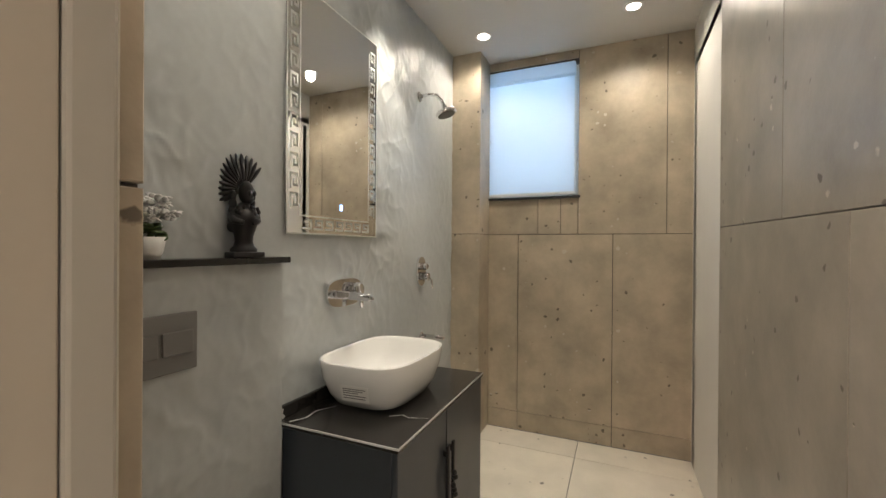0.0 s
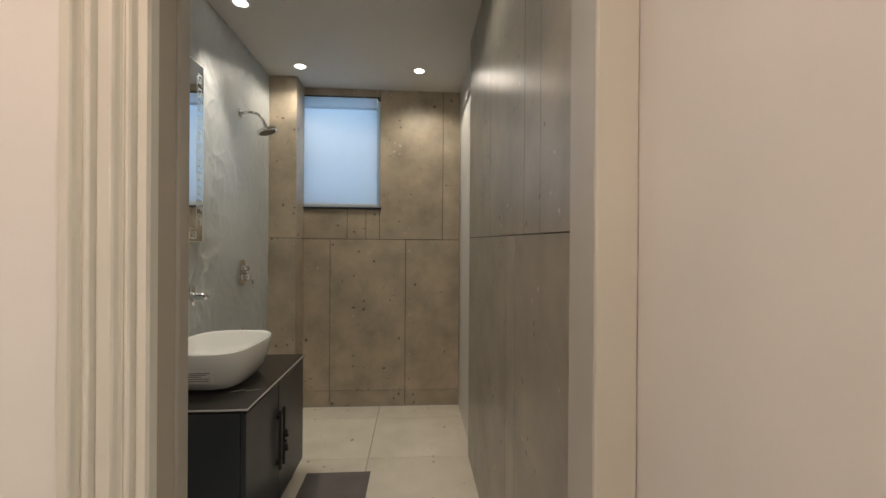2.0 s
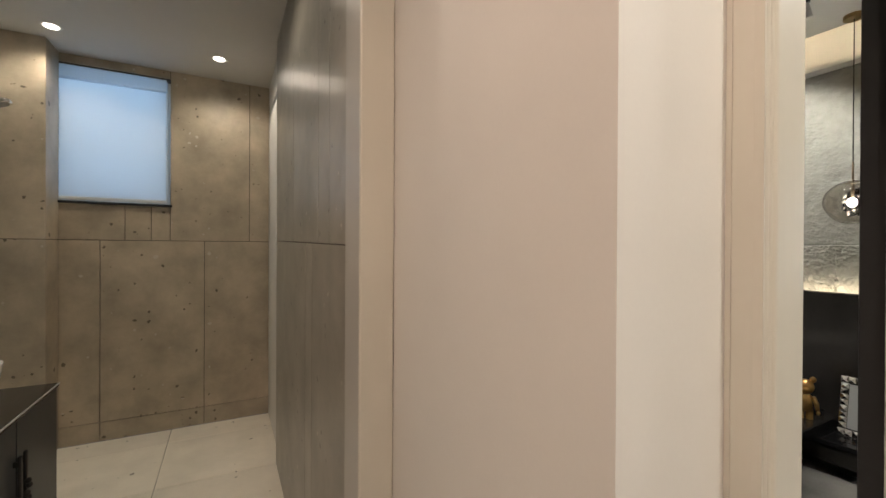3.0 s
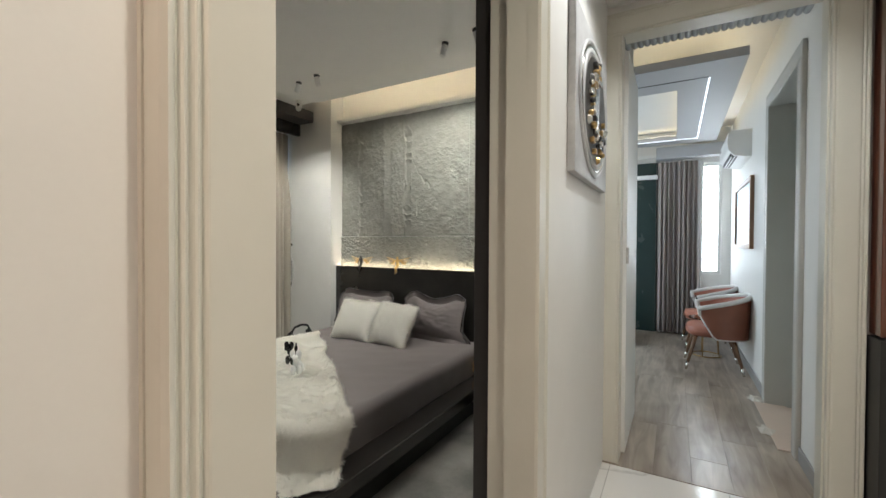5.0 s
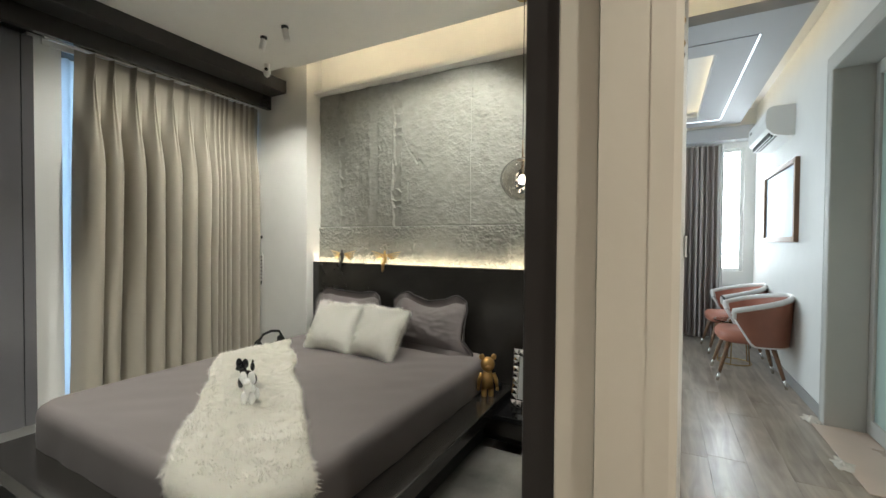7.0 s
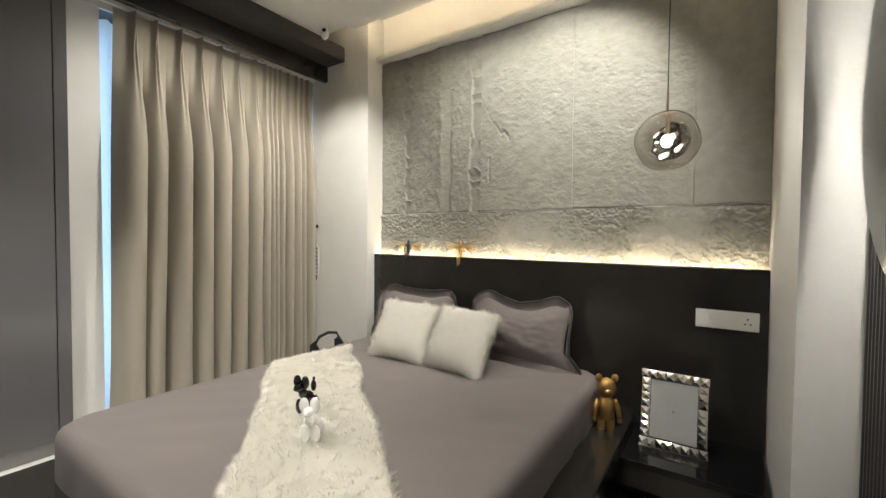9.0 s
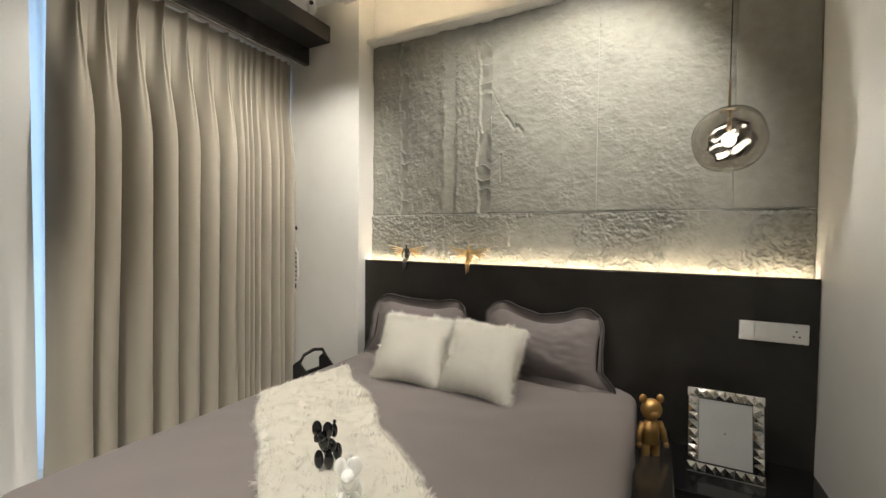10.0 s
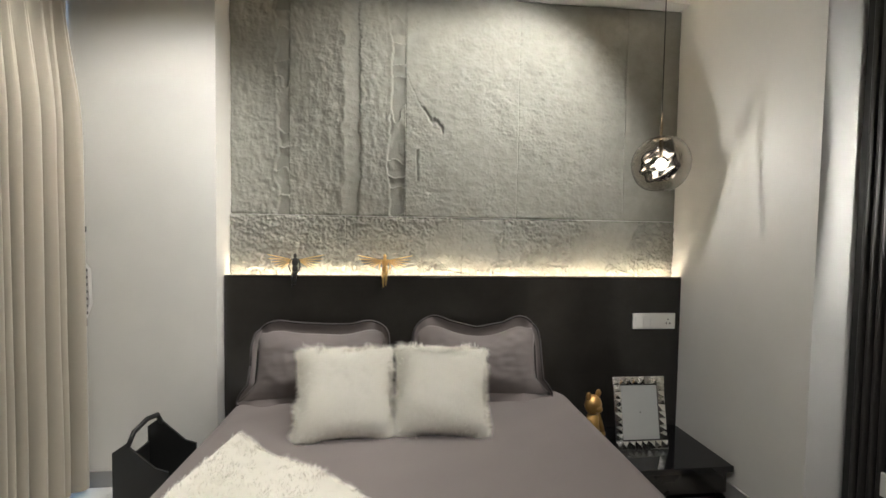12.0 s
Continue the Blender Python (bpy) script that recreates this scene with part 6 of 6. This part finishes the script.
# winged figures on the headboard
def winged(y, material, label):
    t = thing("winged_figure", 3.80, y, 1.066, label, "figurine", "winged figurines")
    body = bmesh.new()
    for c, r in (((0.012, 0, 0.105), (0.010, 0.009, 0.013)), ((0.012, 0, 0.072), (0.012, 0.018, 0.024)), ((0.012, 0, 0.035), (0.013, 0.015, 0.026))):
        ball(body, c, r, 12, 8)
    tube(body, [(0.012, 0.008, 0.02), (-0.012, 0.008, 0.006), (-0.014, 0.007, -0.06)], [0.009, 0.008, 0.004], 8)
    tube(body, [(0.012, -0.008, 0.02), (-0.012, -0.008, 0.006), (-0.014, -0.006, -0.05)], [0.009, 0.008, 0.004], 8)
    tube(body, [(0.01, 0.018, 0.088), (0.0, 0.03, 0.05), (0.0, 0.02, 0.02)], [0.005, 0.004, 0.003], 8)
    tube(body, [(0.01, -0.018, 0.088), (0.0, -0.03, 0.05), (0.0, -0.02, 0.02)], [0.005, 0.004, 0.003], 8)
    part("body", body, material, t, smooth=True)
    for sgn in (-1, 1):
        w = bmesh.new()
        for k in range(6):
            a = radians(9 * k) * -1
            ln = 0.142 - 0.012 * k
            d = Vector((0.05, sgn * math.cos(a), math.sin(a) + 0.20))
            d.normalize()
            ball(w, Vector((0.022, sgn * 0.012, 0.082)) + d * ln * 0.5, (0.003, 0.013, ln * 0.52), 10, 6, d.to_track_quat("Z", "X").to_matrix().to_4x4())
        part("wing", w, "gold", t, "gold feathered wing", smooth=True)


winged(2.05, "black", "black seated figure with gold wings on the headboard")
winged(1.575, "gold", "gold seated figure with spread wings on the headboard")

# nightstand and the things on it
ns = thing("nightstand", 0, 0, 0, "low glossy black nightstand beside the bed", "nightstand")
NX, NY0, NY1, NZ = 3.37, -0.147, 0.60, 0.185
part("top", box(NX, 3.812, NY0, NY1, NZ - 0.03, NZ, 0.003), "gloss", ns)
part("body", box(NX + 0.03, 3.812, NY0 + 0.02, NY1 - 0.01, 0.04, NZ - 0.03, 0.002), "black", ns)
part("drawer_front", box(NX + 0.018, NX + 0.03, NY0 + 0.022, NY1 - 0.012, 0.045, NZ - 0.034, 0.002), "dark", ns)
part("plinth", box(NX + 0.06, 3.812, NY0 + 0.04, NY1 - 0.03, 0, 0.04), "black", ns)


def toy_bear(x, y, z, s):
    """A gold block bear figure, one plain mesh."""
    bm = bmesh.new()
    for c, r in (((0, 0, 0.262), (0.046, 0.056, 0.050)), ((0, 0.046, 0.312), (0.012, 0.021, 0.021)), ((0, -0.046, 0.312), (0.012, 0.021, 0.021)), ((-0.040, 0, 0.250), (0.018, 0.024, 0.017))):
        ball(bm, c, r, 18, 12)
    bmesh.ops.create_cone(bm, cap_ends=True, segments=20, radius1=0.050, radius2=0.036, depth=0.105, matrix=pose(0, 0, 0.158) @ Matrix.Diagonal((0.8, 1, 1, 1)))
    for sg in (-1, 1):
        tube(bm, [(0, sg * 0.045, 0.20), (-0.004, sg * 0.066, 0.155), (-0.02, sg * 0.072, 0.115)], [0.016, 0.016, 0.012], 12)
        ball(bm, (-0.022, sg * 0.074, 0.103), 0.014, 10, 8)
        tube(bm, [(0, sg * 0.026, 0.112), (0, sg * 0.027, 0.03), (0, sg * 0.028, 0.0)], [0.024, 0.021, 0.022], 14)
        ball(bm, (-0.02, sg * 0.028, 0.012), (0.018, 0.018, 0.012), 10, 6)
    ob = part("bear_figurine", bm, "beargold", smooth=True, m=pose(x, y, z, 0, 0, 28) @ Matrix.Diagonal((0.86 * s, 0.86 * s, s, 1)))
    return tagged(ob, "brushed gold toy bear figurine on the nightstand", "figurine")


toy_bear(3.52, 0.51, NZ, 1.0)
pf = thing("photo_frame", 0, 0, 0, "silver faceted photo frame with blank print on nightstand", "photo frame")
pf.matrix_basis = pose(3.555, 0.215, NZ, 0, 0, 90) @ pose(0, 0, 0, 0, 0, 180) @ pose(0, 0, 0, -10)
FWI, FHE = 0.29, 0.375
g = random.Random(3)
part("backing", box(-FWI / 2 + 0.01, FWI / 2 - 0.01, 0.004, 0.014, 0.01, FHE - 0.01), "black", pf)
part("print", box(-FWI / 2 + 0.045, FWI / 2 - 0.045, -0.002, 0.004, 0.05, FHE - 0.05), "photo", pf, "pale blank print")
part("print_mark", lathe([(0, 0), (0.005, 0), (0.005, 0.001), (0, 0.001)], 10, pose(0, -0.0022, FHE * 0.5, 90)), "greyplastic", pf)


def facet(cx, cz, w, h):
    bm = bmesh.new()
    vs = [bm.verts.new(p) for p in ((cx - w / 2, -0.004, cz - h / 2), (cx + w / 2, -0.004, cz - h / 2), (cx + w / 2, -0.004, cz + h / 2), (cx - w / 2, -0.004, cz + h / 2))]
    top = bm.verts.new((cx + g.uniform(-0.2, 0.2) * w, -0.014 - 0.006 * g.random(), cz + g.uniform(-0.2, 0.2) * h))
    for i in range(4):
        bm.faces.new((vs[i], vs[(i + 1) % 4], top))
    bm.faces.new(vs[::-1])
    return bm


for i in range(8):
    for cz in (0.0235, FHE - 0.0235):
        part("facet", facet(-FWI / 2 + (i + 0.5) * FWI / 8, cz, FWI / 8, 0.039), "silver", pf)
for i in range(8):
    for cx in (-FWI / 2 + 0.0235, FWI / 2 - 0.0235):
        part("facet", facet(cx, 0.045 + (i + 0.5) * (FHE - 0.09) / 8, 0.039, (FHE - 0.09) / 8), "silver", pf)
part("outer_rim", box(-FWI / 2, FWI / 2, -0.004, 0.004, 0, 0.006), "silver", pf)
part("easel", box(-0.03, 0.03, -0.004, 0.0, 0, 0.26), "black", pf, m=pose(0, 0.075, 0.02, 14))
cn = tagged(part("candle_jar", lathe([(0.0, 0), (0.036, 0), (0.038, 0.08), (0.034, 0.082), (0.032, 0.07), (0.0, 0.07)], 24, pose(3.68, 0.50, NZ)), "gloss", smooth=True), "small black candle jar behind the bear", "candle")

# bag on the far side of the bed
bg = thing("black_basket", 3.52, 2.60, 0, "black leather magazine basket with cut-out handle", "basket")
bg.scale = (0.72, 0.74, 0.92)
for sx, top in ((-0.17, 0.0), (0.17, 0.0)):
    part("side", extrude_profile([(-0.17, 0.0), (0.13, 0.0), (0.13, 0.38), (0.06, 0.42), (-0.02, 0.36), (-0.10, 0.30), (-0.17, 0.28)], sx - 0.006, sx + 0.006, lambda u, v, w: (w, u, v)), "black", bg)
part("bottom", box(-0.17, 0.17, -0.17, 0.13, 0.0, 0.012), "black", bg)
part("back", box(-0.17, 0.17, 0.118, 0.13, 0.012, 0.30), "black", bg)
part("handle", tube(bmesh.new(), [(-0.17, 0.05, 0.40), (-0.12, 0.045, 0.455), (0, 0.04, 0.475), (0.12, 0.045, 0.455), (0.17, 0.05, 0.40)], 0.013, 10), "black", bg, smooth=True)

# figured thing on the wall half hidden by the curtain
wt = thing("wall_hanging", 3.736, 3.055, 0.95, "grey striped carved wall hanging beside the curtain", "wall decoration")
part("body", extrude_profile([(-0.09, 0.15), (0.0, 0.22), (0.05, 0.15), (0.055, -0.02), (0.03, -0.10), (-0.02, -0.28), (-0.09, -0.30)], 0.0, -0.02, lambda u, v, w: (w, -u, v)), "paleleather", wt)
for i in range(7):
    z = 0.14 - 0.035 * i
    part("stripe", box(-0.024, -0.02, -0.05, 0.06, z, z + 0.014, 0.001), "greyplastic", wt)
part("dark_band", box(-0.025, -0.02, -0.045, 0.06, -0.13, -0.09, 0.001), "black", wt)
part("hook", box(-0.02, 0.0, -0.035, -0.015, 0.33, 0.36, 0.003), "black", wt)

# rug
bm = grid(60, 60, lambda u, v: (0.95 + 2.36 * u, -0.05 + 2.80 * v, 0.004 + 0.008 * min(1, 40 * min(u, 1 - u), 40 * min(v, 1 - v)) + 0.0015 * noise.noise(Vector((u * 60, v * 60, 0)))))
tagged(part("bedroom_rug", bm, "rug", smooth=True), "mottled grey low-pile rug under the bed", "rug")

# ---- pieces of walls and floors ----
def pieces(name, label, spans, place, material, piece, gap=0.0022, thick=0.012):
    """Slabs on a wall or floor: spans of (a0, a1, b0, b1) carried by place(a, b, depth)."""
    t = thing(name, 0, 0, 0, label, "cladding", kind="structure")
    for a0, a1, b0, b1 in spans:
        a0, a1, b0, b1 = a0 + gap, a1 - gap, b0 + gap, b1 - gap
        bm = bmesh.new()
        e = 0.0016
        back = [bm.verts.new(place(a, b, 0)) for a, b in ((a0, b0), (a1, b0), (a1, b1), (a0, b1))]
        mid = [bm.verts.new(place(a, b, thick - e)) for a, b in ((a0, b0), (a1, b0), (a1, b1), (a0, b1))]
        top = [bm.verts.new(place(a, b, thick)) for a, b in ((a0 + e, b0 + e), (a1 - e, b0 + e), (a1 - e, b1 - e), (a0 + e, b1 - e))]
        for lo, hi in ((back, mid), (mid, top)):
            for i in range(4):
                j = (i + 1) % 4
                bm.faces.new((lo[i], lo[j], hi[j], hi[i]))
        bm.faces.new(top)
        part(piece, bm, material, t)
    return t


# far bathroom wall
C0, C1, C2, C3 = -0.955, -0.683, -0.055, 0.43
spans = [(C0, C1, 0, 0.133), (C1, C2, 0, 0.133), (C2, C3, 0, 0.133), (C0, C1, 0.133, 1.403), (C1, C2, 0.133, 1.403), (C2, C3, 0.133, 1.403),
         (C0, -0.544, 1.403, 1.665), (-0.544, -0.39, 1.403, 1.665), (-0.39, -0.275, 1.403, 1.665), (-0.275, 0.256, 1.403, 2.66), (0.256, C3, 1.403, 2.66), (C0, -0.275, 2.60, 2.66)]
pieces("stone_tiles_north", "beige concrete-look stone slabs with dark pits", spans, lambda a, b, d: (a, 2.874 - d, b), "stone", "stone_slab")
# column in the corner
setting("column_core", box(-1.15, -0.912, 2.652, 2.874, 0, BC), "joint")
pieces("stone_tiles_column", "beige stone slabs round the corner column", [(-1.15, -0.900, 0.0, 1.403), (-1.15, -0.900, 1.403, BC)], lambda a, b, d: (a, 2.652 - d, b), "stone", "stone_slab")
pieces("stone_tiles_column_side", "beige stone slabs on the column side", [(2.640, 2.862, 0.0, 1.403), (2.640, 2.862, 1.403, BC)], lambda a, b, d: (-0.912 + d, a, b), "stone", "stone_slab")
# partition wall
spans = [(0.244, 0.52, 1.387, BC), (0.52, 0.688, 1.387, BC), (0.688, 1.285, 1.387, BC), (1.285, 2.0, 1.387, BC), (0.244, 0.80, 0, 1.387), (0.80, 0.942, 0, 1.387), (0.942, 2.0, 0, 1.387)]
pieces("stone_tiles_partition", "grey concrete-look stone slabs on the partition", spans, lambda a, b, d: (0.384 - d, a, b + (0.018 * (a - 1.3) if 1.2 < b < 1.6 else 0.0)), "slab", "stone_slab", 0.0013)
pieces("stone_tiles_partition_end", "grey stone edge of the partition", [(0.372, 0.43, 0, BC)], lambda a, b, d: (a, 2.0 + d, b), "slab", "stone_slab")
# stone return beside the door
pieces("stone_tiles_return", "beige stone edge beside the bathroom doorway", [(0.1485, 0.179, 0, 1.358), (0.1485, 0.179, 1.358, BC)], lambda a, b, d: (-0.412 + d, a, b), "stone", "stone_slab")
setting("wall_bath_south", box(-1.13, -0.412, 0.151, 0.178, 0, 2.66), "joint")
# bathroom floor
ys = (0.05, 0.68, 1.38, 2.0, 2.62, 2.862)
spans = [(x0, x1, ys[i], ys[i + 1]) for x0, x1 in ((-1.13, -0.263), (-0.263, 0.44)) for i in range(5)]
pieces("floor_tiles_bath", "pale pitted stone floor tiles", spans, lambda a, b, d: (a, b, -0.006 + d * 0.5), "floorstone", "floor_tile", 0.0018)
# hall and bedroom marble
spans = [(-2.2 + 0.88 * i, min(-2.2 + 0.88 * (i + 1), 3.08), -2.3 + 0.5875 * j, -2.3 + 0.5875 * (j + 1)) for i in range(6) for j in range(4)]
pieces("floor_tiles_hall", "polished white marble floor tiles", spans, lambda a, b, d: (a, b, -0.006 + d * 0.5), "marble", "floor_tile", 0.001)
spans = [(0.43 + 0.8 * i, min(0.43 + 0.8 * (i + 1), 4.05), -0.3 + 0.8 * j, min(-0.3 + 0.8 * (j + 1), 3.45)) for i in range(5) for j in range(5)]
pieces("floor_tiles_bedroom", "polished white marble tiles round the rug", spans, lambda a, b, d: (a, b, -0.006 + d * 0.5), "marble", "floor_tile", 0.001)
# laminate boards
g = random.Random(11)
spans = []
y = -1.541
while y < 1.45:
    x = 3.085 - g.uniform(0, 1.0)
    while x < 7.49:
        a, c = max(3.085, x), min(7.49, x + 1.25)
        if c - a > 0.02:
            spans.append((a, c, y, min(y + 0.195, 1.5)))
        x += 1.25
    y += 0.195
pieces("floor_boards", "greyed oak laminate floor boards", spans, lambda a, b, d: (a, b, -0.006 + d * 0.5), "laminate", "floor_board", 0.0002)
